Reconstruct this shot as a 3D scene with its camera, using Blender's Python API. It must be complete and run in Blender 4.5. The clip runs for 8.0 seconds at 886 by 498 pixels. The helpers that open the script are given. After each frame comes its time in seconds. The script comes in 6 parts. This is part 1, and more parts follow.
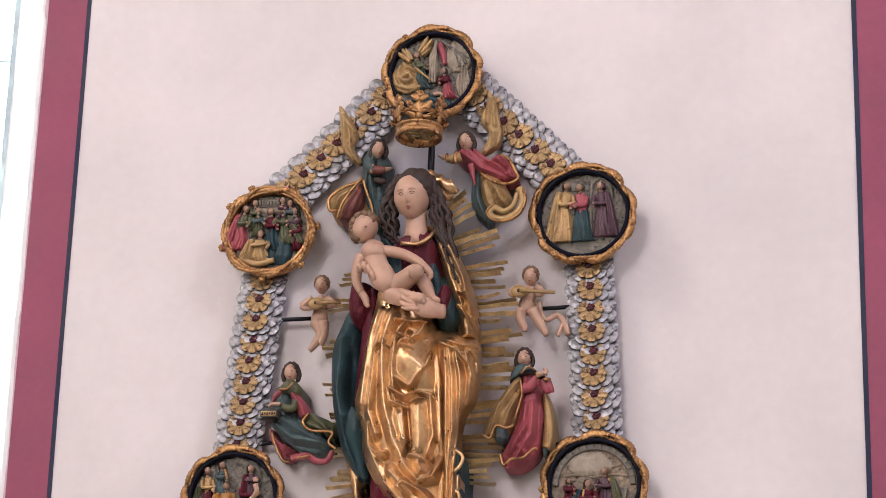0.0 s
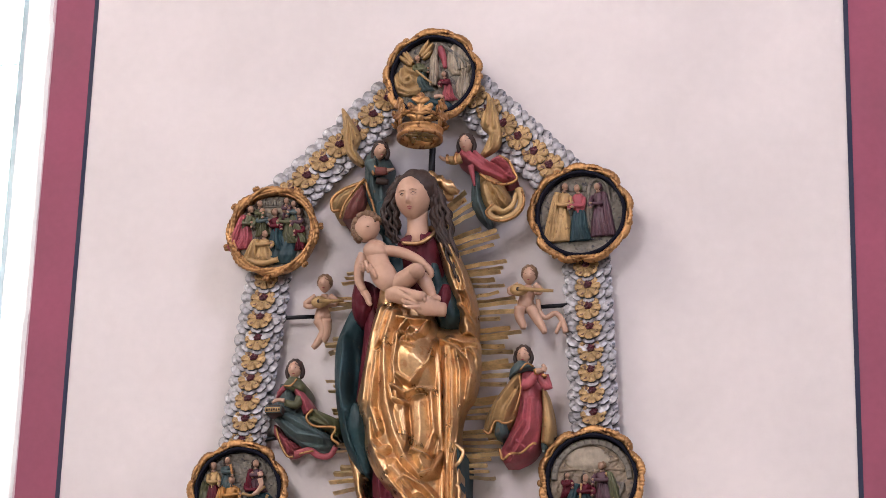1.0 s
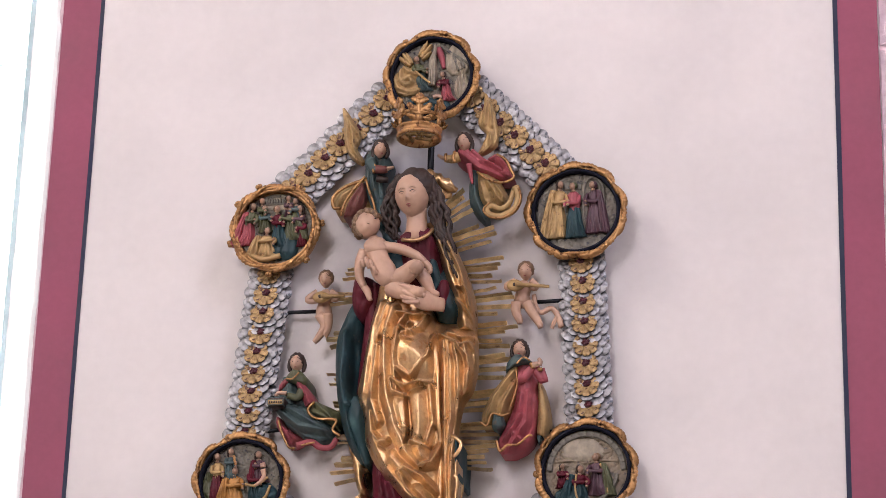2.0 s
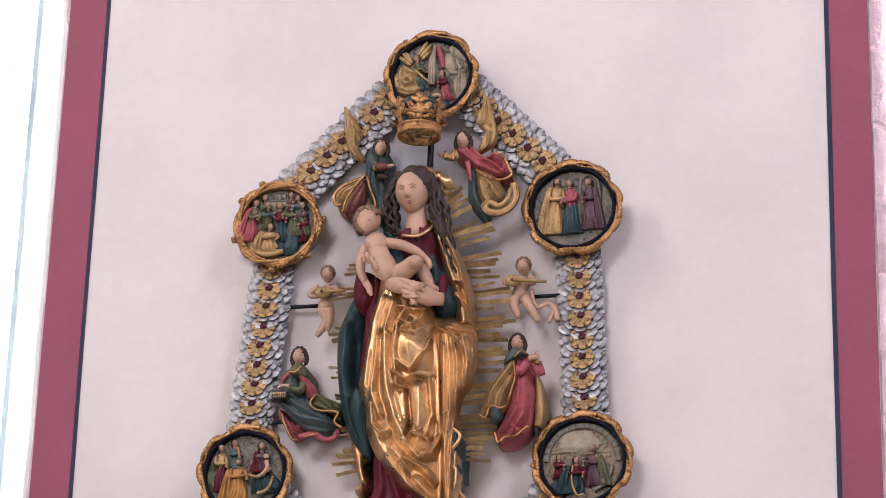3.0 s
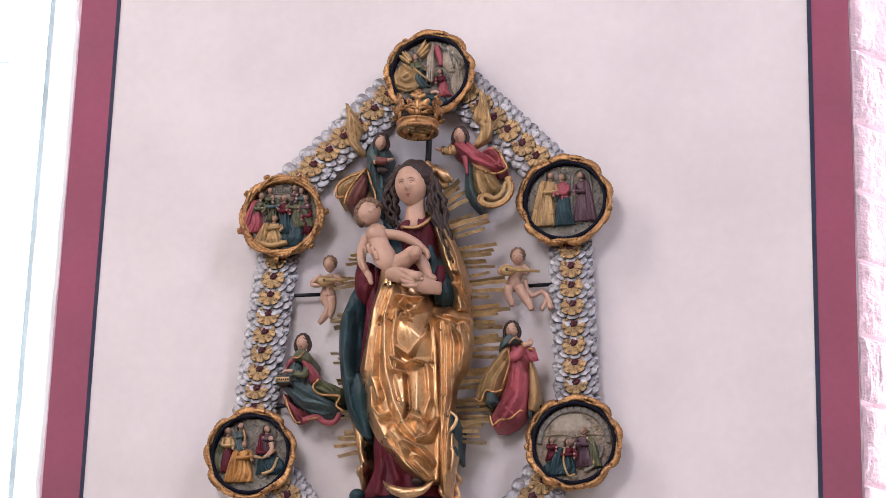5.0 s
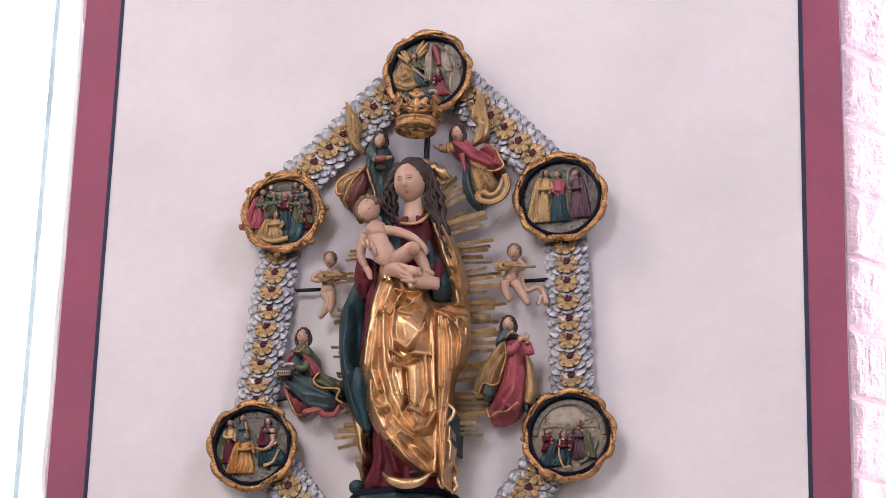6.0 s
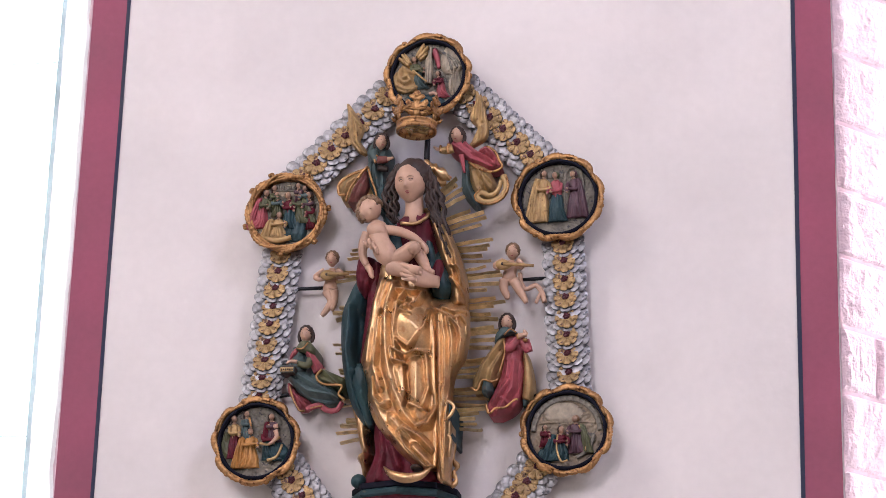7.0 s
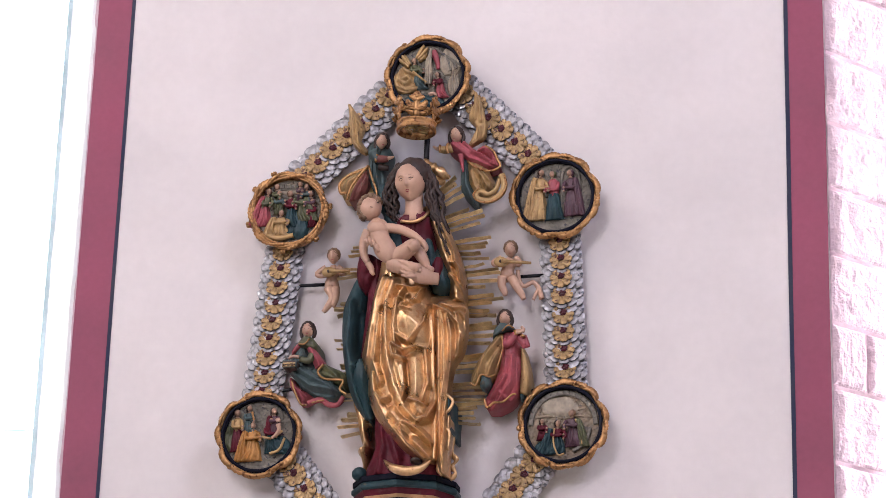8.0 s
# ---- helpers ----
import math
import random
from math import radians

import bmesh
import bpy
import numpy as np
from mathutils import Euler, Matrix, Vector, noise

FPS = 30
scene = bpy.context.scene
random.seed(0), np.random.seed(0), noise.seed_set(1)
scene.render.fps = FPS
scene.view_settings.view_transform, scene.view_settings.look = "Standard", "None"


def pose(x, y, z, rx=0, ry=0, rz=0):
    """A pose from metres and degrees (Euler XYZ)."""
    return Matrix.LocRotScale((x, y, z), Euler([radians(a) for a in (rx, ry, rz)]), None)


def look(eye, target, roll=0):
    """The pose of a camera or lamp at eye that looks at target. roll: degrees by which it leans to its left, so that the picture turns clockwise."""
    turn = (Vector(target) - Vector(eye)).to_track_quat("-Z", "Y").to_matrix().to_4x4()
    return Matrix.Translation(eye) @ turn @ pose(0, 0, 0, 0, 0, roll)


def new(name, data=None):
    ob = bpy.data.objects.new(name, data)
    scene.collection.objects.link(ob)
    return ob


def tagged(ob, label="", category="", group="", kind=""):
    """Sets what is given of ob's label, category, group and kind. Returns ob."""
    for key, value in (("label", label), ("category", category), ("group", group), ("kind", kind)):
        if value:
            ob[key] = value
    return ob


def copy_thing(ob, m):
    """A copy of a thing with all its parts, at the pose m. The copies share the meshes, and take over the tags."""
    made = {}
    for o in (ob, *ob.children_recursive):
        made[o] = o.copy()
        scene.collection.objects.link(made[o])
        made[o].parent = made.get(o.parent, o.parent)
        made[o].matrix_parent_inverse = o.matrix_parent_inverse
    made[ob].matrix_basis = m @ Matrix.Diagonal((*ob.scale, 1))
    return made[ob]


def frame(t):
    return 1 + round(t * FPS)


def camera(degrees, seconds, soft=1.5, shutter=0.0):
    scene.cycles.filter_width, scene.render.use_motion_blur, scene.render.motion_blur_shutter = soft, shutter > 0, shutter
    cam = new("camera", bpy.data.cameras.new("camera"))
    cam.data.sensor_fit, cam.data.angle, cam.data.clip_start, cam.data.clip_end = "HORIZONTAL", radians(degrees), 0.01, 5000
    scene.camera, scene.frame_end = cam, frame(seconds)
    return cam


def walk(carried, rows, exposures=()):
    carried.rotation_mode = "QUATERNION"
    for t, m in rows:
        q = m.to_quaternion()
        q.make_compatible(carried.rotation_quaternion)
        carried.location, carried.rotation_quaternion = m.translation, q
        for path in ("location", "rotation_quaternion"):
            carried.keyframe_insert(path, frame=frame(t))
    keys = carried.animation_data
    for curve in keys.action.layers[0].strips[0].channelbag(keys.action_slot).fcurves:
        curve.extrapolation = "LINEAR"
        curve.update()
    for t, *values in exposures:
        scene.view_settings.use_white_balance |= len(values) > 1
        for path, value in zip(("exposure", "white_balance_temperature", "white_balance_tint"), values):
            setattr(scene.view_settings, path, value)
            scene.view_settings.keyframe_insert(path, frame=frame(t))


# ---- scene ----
cam = camera(21.0, 8.0, 0.5)
# seconds, eye x y z, pitch, roll, yaw
ROWS = [
    (0.0, 1.6721, -9.2019, 2.1624, 19.201, -1.536, 10.249),
    (0.5, 1.6893, -9.2963, 2.1302, 19.170, -1.531, 10.248),
    (1.0, 1.7071, -9.3947, 2.0966, 19.173, -1.490, 10.268),
    (1.5, 1.7279, -9.5090, 2.0576, 19.138, -1.510, 10.239),
    (3.0, 1.7851, -9.8235, 1.9503, 18.967, -1.524, 10.183),
    (3.5, 1.8034, -9.9243, 1.9159, 18.932, -1.511, 10.188),
    (4.0, 1.8203, -10.0175, 1.8841, 18.867, -1.518, 10.155),
    (4.5, 1.8401, -10.1263, 1.8470, 18.801, -1.540, 10.131),
    (6.0, 1.8953, -10.4304, 1.7433, 18.635, -1.556, 10.035),
    (6.5, 1.9150, -10.5387, 1.7063, 18.621, -1.536, 10.043),
    (7.0, 1.9341, -10.6438, 1.6704, 18.616, -1.535, 10.036),
    (7.5, 1.9530, -10.7480, 1.6349, 18.614, -1.561, 10.022),
    (8.0, 1.9716, -10.8502, 1.6000, 18.558, -1.572, 10.000),
]
walk(cam, [(t, pose(x, y, z, 90 + pitch, roll, yaw)) for t, x, y, z, pitch, roll, yaw in ROWS],
     [(0.0, 0.0, 6720, 11), (3.0, 0.0, 6520, 11.5), (8.0, 0.0, 6330, 12.5)])

# ---- light ----
world = bpy.data.worlds.new("sky")
scene.world = world
world.use_nodes = True
wn = world.node_tree.nodes
sky = wn.new("ShaderNodeTexSky")
sky.sky_type, sky.sun_disc = "NISHITA", False
sky.sun_elevation, sky.sun_rotation = radians(42), radians(215)
world.node_tree.links.new(sky.outputs[0], wn["Background"].inputs[0])
wn["Background"].inputs[1].default_value = 0.12
sun = new("sun", bpy.data.lights.new("sun", "SUN"))
sun.data.energy, sun.data.angle, sun.data.color = 2.0, radians(0.5), (1.0, 0.95, 0.88)
sun.matrix_world = look((-30, -40, 45), (0, 0, 0))
scene.view_settings.exposure = 0.0


def window_light(name, eye, target, wide, high, watts, colour):
    lamp = new(name, bpy.data.lights.new(name, "AREA"))
    lamp.data.shape, lamp.data.size, lamp.data.size_y = "RECTANGLE", wide, high
    lamp.data.energy, lamp.data.color = watts, colour
    lamp.matrix_world = look(eye, target)


window_light("daylight_west", (-7.85, -6.5, 13.2), (0, 0.0, 5.6), 3.0, 4.4, 560, (1.0, 0.955, 0.92))
window_light("daylight_east", (7.85, -8.0, 13.2), (0, 0.0, 5.6), 3.0, 4.4, 600, (0.93, 0.94, 1.19))
window_light("daylight_south", (-2.5, -15.85, 9.6), (-1.5, 0.0, 5.5), 4.2, 5.4, 1000, (1.0, 0.96, 1.03))


# ---- materials ----
def surface(name, colour, rough=0.6, metal=0.0, vary=0.2, scale=6.0, grain=80.0, bump=0.15, worn=None, wear=0.0, dist=0.004, piece=0.0):
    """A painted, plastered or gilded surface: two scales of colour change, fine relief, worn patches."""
    m = bpy.data.materials.new(name)
    m.use_nodes = True
    n, li = m.node_tree.nodes, m.node_tree.links
    b = n["Principled BSDF"]
    b.inputs["Metallic"].default_value = metal
    co = n.new("ShaderNodeTexCoord")
    big, small = n.new("ShaderNodeTexNoise"), n.new("ShaderNodeTexNoise")
    for node, s, d in ((big, scale, 5.0), (small, grain, 3.0)):
        node.inputs["Scale"].default_value, node.inputs["Detail"].default_value = s, d
        li.new(co.outputs["Object"], node.inputs["Vector"])
    base = n.new("ShaderNodeMixRGB")
    lo, hi = 1.0 - vary, 1.0 + vary * 0.6
    base.inputs[1].default_value = (*[c * lo for c in colour], 1)
    base.inputs[2].default_value = (*[min(c * hi, 0.95) for c in colour], 1)
    spread = n.new("ShaderNodeMapRange")
    spread.inputs[1].default_value, spread.inputs[2].default_value = 0.3, 0.7
    li.new(big.outputs["Fac"], spread.inputs[0])
    li.new(spread.outputs[0], base.inputs[0])
    out = base.outputs[0]
    fine = n.new("ShaderNodeMixRGB")
    fine.blend_type = "MULTIPLY"
    fine.inputs[0].default_value = vary
    li.new(out, fine.inputs[1])
    li.new(small.outputs["Fac"], fine.inputs[2])
    out = fine.outputs[0]
    if worn:
        mask = n.new("ShaderNodeTexNoise")
        mask.inputs["Scale"].default_value, mask.inputs["Detail"].default_value = scale * 2.3, 8.0
        li.new(co.outputs["Object"], mask.inputs["Vector"])
        ramp = n.new("ShaderNodeMapRange")
        ramp.inputs[1].default_value, ramp.inputs[2].default_value = 0.72 - wear, 0.8 - wear
        li.new(mask.outputs["Fac"], ramp.inputs[0])
        mixed = n.new("ShaderNodeMixRGB")
        mixed.inputs[2].default_value = (*worn, 1)
        li.new(ramp.outputs[0], mixed.inputs[0])
        li.new(out, mixed.inputs[1])
        out = mixed.outputs[0]
    if piece:
        info, hsv, mr = n.new("ShaderNodeObjectInfo"), n.new("ShaderNodeHueSaturation"), n.new("ShaderNodeMapRange")
        mr.inputs[3].default_value, mr.inputs[4].default_value = 1.0 - piece, 1.0 + piece
        li.new(info.outputs["Random"], mr.inputs[0])
        li.new(mr.outputs[0], hsv.inputs["Value"])
        li.new(out, hsv.inputs["Color"])
        out = hsv.outputs[0]
    li.new(out, b.inputs["Base Color"])
    rr = n.new("ShaderNodeMapRange")
    rr.inputs[1].default_value, rr.inputs[2].default_value = 0.3, 0.7
    rr.inputs[3].default_value, rr.inputs[4].default_value = max(rough - 0.1, 0.05), min(rough + 0.1, 1.0)
    li.new(big.outputs["Fac"], rr.inputs[0])
    li.new(rr.outputs[0], b.inputs["Roughness"])
    bp = n.new("ShaderNodeBump")
    bp.inputs["Strength"].default_value, bp.inputs["Distance"].default_value = bump, dist
    li.new(small.outputs["Fac"], bp.inputs["Height"])
    li.new(bp.outputs[0], b.inputs["Normal"])
    return m


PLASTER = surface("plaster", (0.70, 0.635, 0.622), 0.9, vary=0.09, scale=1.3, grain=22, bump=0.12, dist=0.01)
# shade behind the carved group, painted into the plaster as a ragged blue-grey patch
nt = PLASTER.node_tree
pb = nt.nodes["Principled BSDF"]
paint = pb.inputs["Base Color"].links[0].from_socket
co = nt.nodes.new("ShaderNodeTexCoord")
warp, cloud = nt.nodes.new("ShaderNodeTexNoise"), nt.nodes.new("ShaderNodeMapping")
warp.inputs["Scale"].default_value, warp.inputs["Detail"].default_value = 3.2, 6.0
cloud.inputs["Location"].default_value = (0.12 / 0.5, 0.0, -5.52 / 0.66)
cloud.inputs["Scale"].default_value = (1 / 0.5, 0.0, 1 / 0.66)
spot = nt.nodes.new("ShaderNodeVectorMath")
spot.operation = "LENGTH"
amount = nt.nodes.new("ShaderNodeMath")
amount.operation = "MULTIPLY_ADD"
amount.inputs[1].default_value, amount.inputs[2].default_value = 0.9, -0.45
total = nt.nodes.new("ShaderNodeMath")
wall_shade = nt.nodes.new("ShaderNodeMapRange")
wall_shade.interpolation_type = "SMOOTHSTEP"
wall_shade.inputs[1].default_value, wall_shade.inputs[2].default_value = 0.30, 1.0
wall_shade.inputs[3].default_value, wall_shade.inputs[4].default_value = 0.72, 0.0
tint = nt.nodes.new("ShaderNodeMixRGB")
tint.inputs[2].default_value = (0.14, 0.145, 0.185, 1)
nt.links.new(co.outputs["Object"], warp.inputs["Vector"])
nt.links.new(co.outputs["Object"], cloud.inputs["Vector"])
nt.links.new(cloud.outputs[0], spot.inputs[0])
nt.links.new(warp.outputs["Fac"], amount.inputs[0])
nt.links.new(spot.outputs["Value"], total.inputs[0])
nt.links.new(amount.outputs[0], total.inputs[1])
nt.links.new(total.outputs[0], wall_shade.inputs[0])
nt.links.new(wall_shade.outputs[0], tint.inputs[0])
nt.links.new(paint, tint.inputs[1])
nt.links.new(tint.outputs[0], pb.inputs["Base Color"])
NAVE = surface("nave_plaster", (0.52, 0.49, 0.47), 0.9, vary=0.08, scale=0.7, grain=12, bump=0.2)
RED_BAND = surface("red_limewash", (0.285, 0.066, 0.112), 0.75, vary=0.18, scale=1.6, grain=30, bump=0.15)
BLUE_LINE = surface("navy_line_paint", (0.012, 0.016, 0.05), 0.7, vary=0.25, scale=3, grain=40)
SANDSTONE = surface("pink_sandstone", (0.69, 0.50, 0.55), 0.95, vary=0.2, scale=5, grain=45, bump=0.8, dist=0.012, piece=0.08)
WHITEWASH = surface("aged_limewash", (0.78, 0.76, 0.76), 0.9, vary=0.06, scale=4, grain=50, bump=0.3)
MORTAR = surface("lime_mortar", (0.60, 0.40, 0.45), 0.95, vary=0.2, scale=8, grain=60, bump=0.5)
FLOORING = surface("stone_floor", (0.36, 0.33, 0.30), 0.7, vary=0.2, scale=1.2, grain=20)
TIMBER = surface("timber_ceiling", (0.2, 0.13, 0.08), 0.7, vary=0.25, scale=1.5, grain=25)
LEAD = surface("pale_stone_frame", (0.50, 0.64, 0.70), 0.6, metal=0.0, vary=0.2)
GOLD = surface("burnished_gold_leaf", (0.70, 0.44, 0.225), 0.34, metal=0.92, vary=0.34, scale=13, grain=110, bump=0.22, worn=(0.46, 0.24, 0.11), wear=0.13, dist=0.003)
RAY_GOLD = surface("ray_gold_leaf", (0.80, 0.58, 0.31), 0.42, metal=0.30, vary=0.35, scale=22, grain=120, bump=0.3, worn=(0.28, 0.17, 0.09), wear=0.08, piece=0.25)
FRAME_GOLD = surface("aged_gold_leaf", (0.50, 0.262, 0.108), 0.42, metal=0.85, vary=0.35, scale=18, grain=90, bump=0.3, worn=(0.16, 0.07, 0.03), wear=0.16)
DULL_GOLD = surface("matt_gold_leaf", (0.46, 0.31, 0.14), 0.48, metal=0.6, vary=0.3, scale=14, grain=120, bump=0.3, worn=(0.16, 0.09, 0.05), wear=0.14)
ROSE_GOLD = surface("dull_ochre_gilding", (0.47, 0.30, 0.135), 0.5, metal=0.35, vary=0.35, scale=30, grain=140, bump=0.3, worn=(0.12, 0.06, 0.04), wear=0.16, piece=0.15)
# one dark tone for the sides, backs and outer rims of the petals
PETAL_EDGE = surface("dark_petal_edge", (0.07, 0.07, 0.085), 0.6, vary=0.3, scale=30)
GREY_TEAL = surface("grey_teal_paint", (0.072, 0.112, 0.114), 0.62, vary=0.35, scale=14, grain=80, worn=(0.10, 0.09, 0.07), wear=0.08)
SILVER = surface("silver_leaf", (0.43, 0.41, 0.425), 0.40, metal=0.45, vary=0.4, scale=16, grain=110, bump=0.25, worn=(0.13, 0.13, 0.15), wear=0.12, piece=0.12)
BOSS = surface("crimson_glaze", (0.085, 0.006, 0.016), 0.5, vary=0.3, scale=40, grain=150)
TEAL = surface("blue_green_paint", (0.021, 0.056, 0.066), 0.5, vary=0.35, scale=9, grain=70, bump=0.2, worn=(0.10, 0.09, 0.06), wear=0.06)
CRIMSON = surface("crimson_paint", (0.115, 0.006, 0.018), 0.65, vary=0.35, scale=9, grain=70, bump=0.2, worn=(0.1, 0.03, 0.03), wear=0.08)
for paint in (CRIMSON, TEAL):
    paint.node_tree.nodes["Principled BSDF"].inputs["Specular IOR Level"].default_value = 0.3
ROSE = surface("rose_red_paint", (0.38, 0.070, 0.088), 0.6, vary=0.25, scale=12, grain=80)
SKIN = surface("flesh_tone_paint", (0.50, 0.30, 0.21), 0.5, vary=0.14, scale=10, grain=60, bump=0.1, worn=(0.42, 0.2, 0.13), wear=0.04)
HAIR = surface("dark_brown_paint", (0.045, 0.022, 0.016), 0.62, vary=0.4, scale=20, grain=90, bump=0.3)
LIGHT_HAIR = surface("light_brown_paint", (0.22, 0.12, 0.065), 0.5, vary=0.35, scale=30, grain=90, bump=0.3)
DARK_RIM = surface("blue_black_paint", (0.007, 0.007, 0.016), 0.8, vary=0.3, scale=20, grain=90)
DARK_RIM.node_tree.nodes["Principled BSDF"].inputs["Specular IOR Level"].default_value = 0.15
RELIEF_GROUND = surface("grey_brown_relief_paint", (0.21, 0.18, 0.14), 0.6, vary=0.4, scale=22, grain=90, bump=0.4, worn=(0.05, 0.045, 0.05), wear=0.14)
VAULT = surface("tan_relief_paint", (0.29, 0.215, 0.145), 0.6, vary=0.4, scale=18, grain=90, bump=0.4, worn=(0.10, 0.08, 0.07), wear=0.12)
IRON = surface("black_iron", (0.008, 0.008, 0.012), 0.5, metal=0.4, vary=0.3)
OLIVE = surface("olive_green_paint", (0.10, 0.10, 0.045), 0.5, vary=0.3, scale=20, grain=90)
PURPLE = surface("purple_brown_paint", (0.09, 0.035, 0.05), 0.5, vary=0.3, scale=20, grain=90)

GLASS = bpy.data.materials.new("window_glass")
GLASS.use_nodes = True
gb = GLASS.node_tree.nodes["Principled BSDF"]
gb.inputs["Transmission Weight"].default_value, gb.inputs["Roughness"].default_value, gb.inputs["IOR"].default_value = 1.0, 0.05, 1.05
gb.inputs["Base Color"].default_value = (0.97, 0.99, 1.0, 1)
GLOW = bpy.data.materials.new("bright_sky")
GLOW.use_nodes = True
gl = GLOW.node_tree.nodes["Principled BSDF"]
gl.inputs["Emission Color"].default_value, gl.inputs["Emission Strength"].default_value = (0.95, 0.98, 1.0, 1), 34.0


# ---- building helpers ----
def finish(name, bm, material, smooth=True):
    me = bpy.data.meshes.new(name)
    bmesh.ops.recalc_face_normals(bm, faces=bm.faces)
    bm.normal_update()
    bm.to_mesh(me)
    bm.free()
    for m in material if isinstance(material, (list, tuple)) else (material,):
        me.materials.append(m)
    if smooth:
        me.polygons.foreach_set("use_smooth", [True] * len(me.polygons))
    return me


def part(name, bm, material, parent, label="", smooth=True, at=None):
    ob = new(name, finish(name, bm, material, smooth))
    ob.parent = parent
    if at is not None:
        ob.matrix_basis = at
    return tagged(ob, label)


def thing(name, m, label, category, group="", kind=""):
    ob = new(name)
    ob.empty_display_size = 0.05
    ob.matrix_basis = m
    return tagged(ob, label, category, group, kind)


def box(bm, lo, hi, bevel=0.0, mat=0):
    made = bmesh.ops.create_cube(bm, size=1.0)["verts"]
    for v in made:
        v.co = Vector([(a + b) / 2 + c * (b - a) for a, b, c in zip(lo, hi, v.co)])
    for f in {f for v in made for f in v.link_faces}:
        f.material_index = mat
    if bevel:
        bmesh.ops.bevel(bm, geom=list({e for v in made for e in v.link_edges}), offset=bevel, segments=1, affect="EDGES", clamp_overlap=True)


def grid_faces(bm, rows, mat=0, wrap=False, cap=False):
    """Skins rows of points. wrap closes each row; cap closes the first and last rows."""
    vs = [[bm.verts.new(p) for p in row] for row in rows]
    for a, b in zip(vs, vs[1:]):
        n = len(a)
        for i in range(n if wrap else n - 1):
            j = (i + 1) % n
            f = bm.faces.new((a[i], a[j], b[j], b[i]))
            f.material_index = mat
    if cap:
        for row, turn in ((vs[0], -1), (vs[-1], 1)):
            f = bm.faces.new(row[::turn])
            f.material_index = mat
    return vs


def tube(bm, path, radii, sides=12, mat=0, flat=1.0, bumps=0.0, waves=0):
    """A round limb along a path of points, with a radius at each; ends closed."""
    pts = [Vector(p) for p in path]
    rows = []
    for i, p in enumerate(pts):
        way = (pts[min(i + 1, len(pts) - 1)] - pts[max(i - 1, 0)]).normalized()
        side = way.cross(Vector((0, 1, 0)))
        side = side.normalized() if side.length > 1e-4 else Vector((1, 0, 0))
        up = side.cross(way).normalized()
        r = radii[i] if isinstance(radii, (list, tuple)) else radii
        row = []
        for k in range(sides):
            a = 2 * math.pi * k / sides
            rr = r * (1 + bumps * math.cos(waves * a + i))
            row.append(p + side * math.cos(a) * rr + up * math.sin(a) * rr * flat)
        rows.append(row)
    grid_faces(bm, rows, mat, wrap=True, cap=True)


def ball(bm, centre, size, mat=0, turn=(0, 0, 0), u=16, v=10, shape=None):
    """An egg-shaped body; shape may push its points about."""
    m = pose(*centre, *turn)
    rows = []
    for j in range(v + 1):
        b = math.pi * (0.02 + 0.96 * j / v)
        row = []
        for i in range(u):
            a = 2 * math.pi * i / u
            n = Vector((math.sin(b) * math.cos(a), math.sin(b) * math.sin(a), math.cos(b)))
            c = Vector((n.x * size[0], n.y * size[1], n.z * size[2]))
            row.append(m @ (shape(n, c) if shape else c))
        rows.append(row)
    grid_faces(bm, rows, mat, wrap=True, cap=True)


def smooth_path(points, n):
    """n points of a soft curve through the given ones."""
    p = [Vector(q) for q in points]
    p = [p[0] * 2 - p[1]] + p + [p[-1] * 2 - p[-2]]
    out = []
    for k in range(n):
        s = k / (n - 1) * (len(p) - 3)
        i = min(int(s), len(p) - 4)
        t = s - i
        a, b, c, d = p[i:i + 4]
        out.append(0.5 * ((2 * b) + (c - a) * t + (2 * a - 5 * b + 4 * c - d) * t * t + (3 * b - a - 3 * c + d) * t * t * t))
    return out


# ---- the place ----
def slab(name, lo, hi, material, label, category, bevel=0.0):
    bm = bmesh.new()
    mid = [(a + b) / 2 for a, b in zip(lo, hi)]
    box(bm, [a - c for a, c in zip(lo, mid)], [b - c for b, c in zip(hi, mid)], bevel)
    ob = new(name, finish(name, bm, material, False))
    ob.matrix_basis = Matrix.Translation(mid)
    return tagged(ob, label, category, kind="structure")


TOP = 16.0
PIER_L, PIER_R = -1.895, 1.808
JAMB = radians(50)
L_W, R_W = 0.36, 0.52
LX, LY = PIER_L - L_W * math.cos(JAMB), L_W * math.sin(JAMB)
RX, RY = PIER_R + R_W * math.cos(JAMB), R_W * math.sin(JAMB)

# the pier between the two windows, with splayed sides
bm = bmesh.new()
outline = [(PIER_L, 0.0), (PIER_R, 0.0), (RX - 0.03, RY), (RX - 0.03, 0.8), (LX + 0.03, 0.8), (LX + 0.03, LY)]
grid_faces(bm, [[(x, y, z) for x, y in outline] for z in (0.0, TOP)], wrap=True, cap=True)
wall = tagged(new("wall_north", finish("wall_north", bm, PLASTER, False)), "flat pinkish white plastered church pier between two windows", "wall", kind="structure")

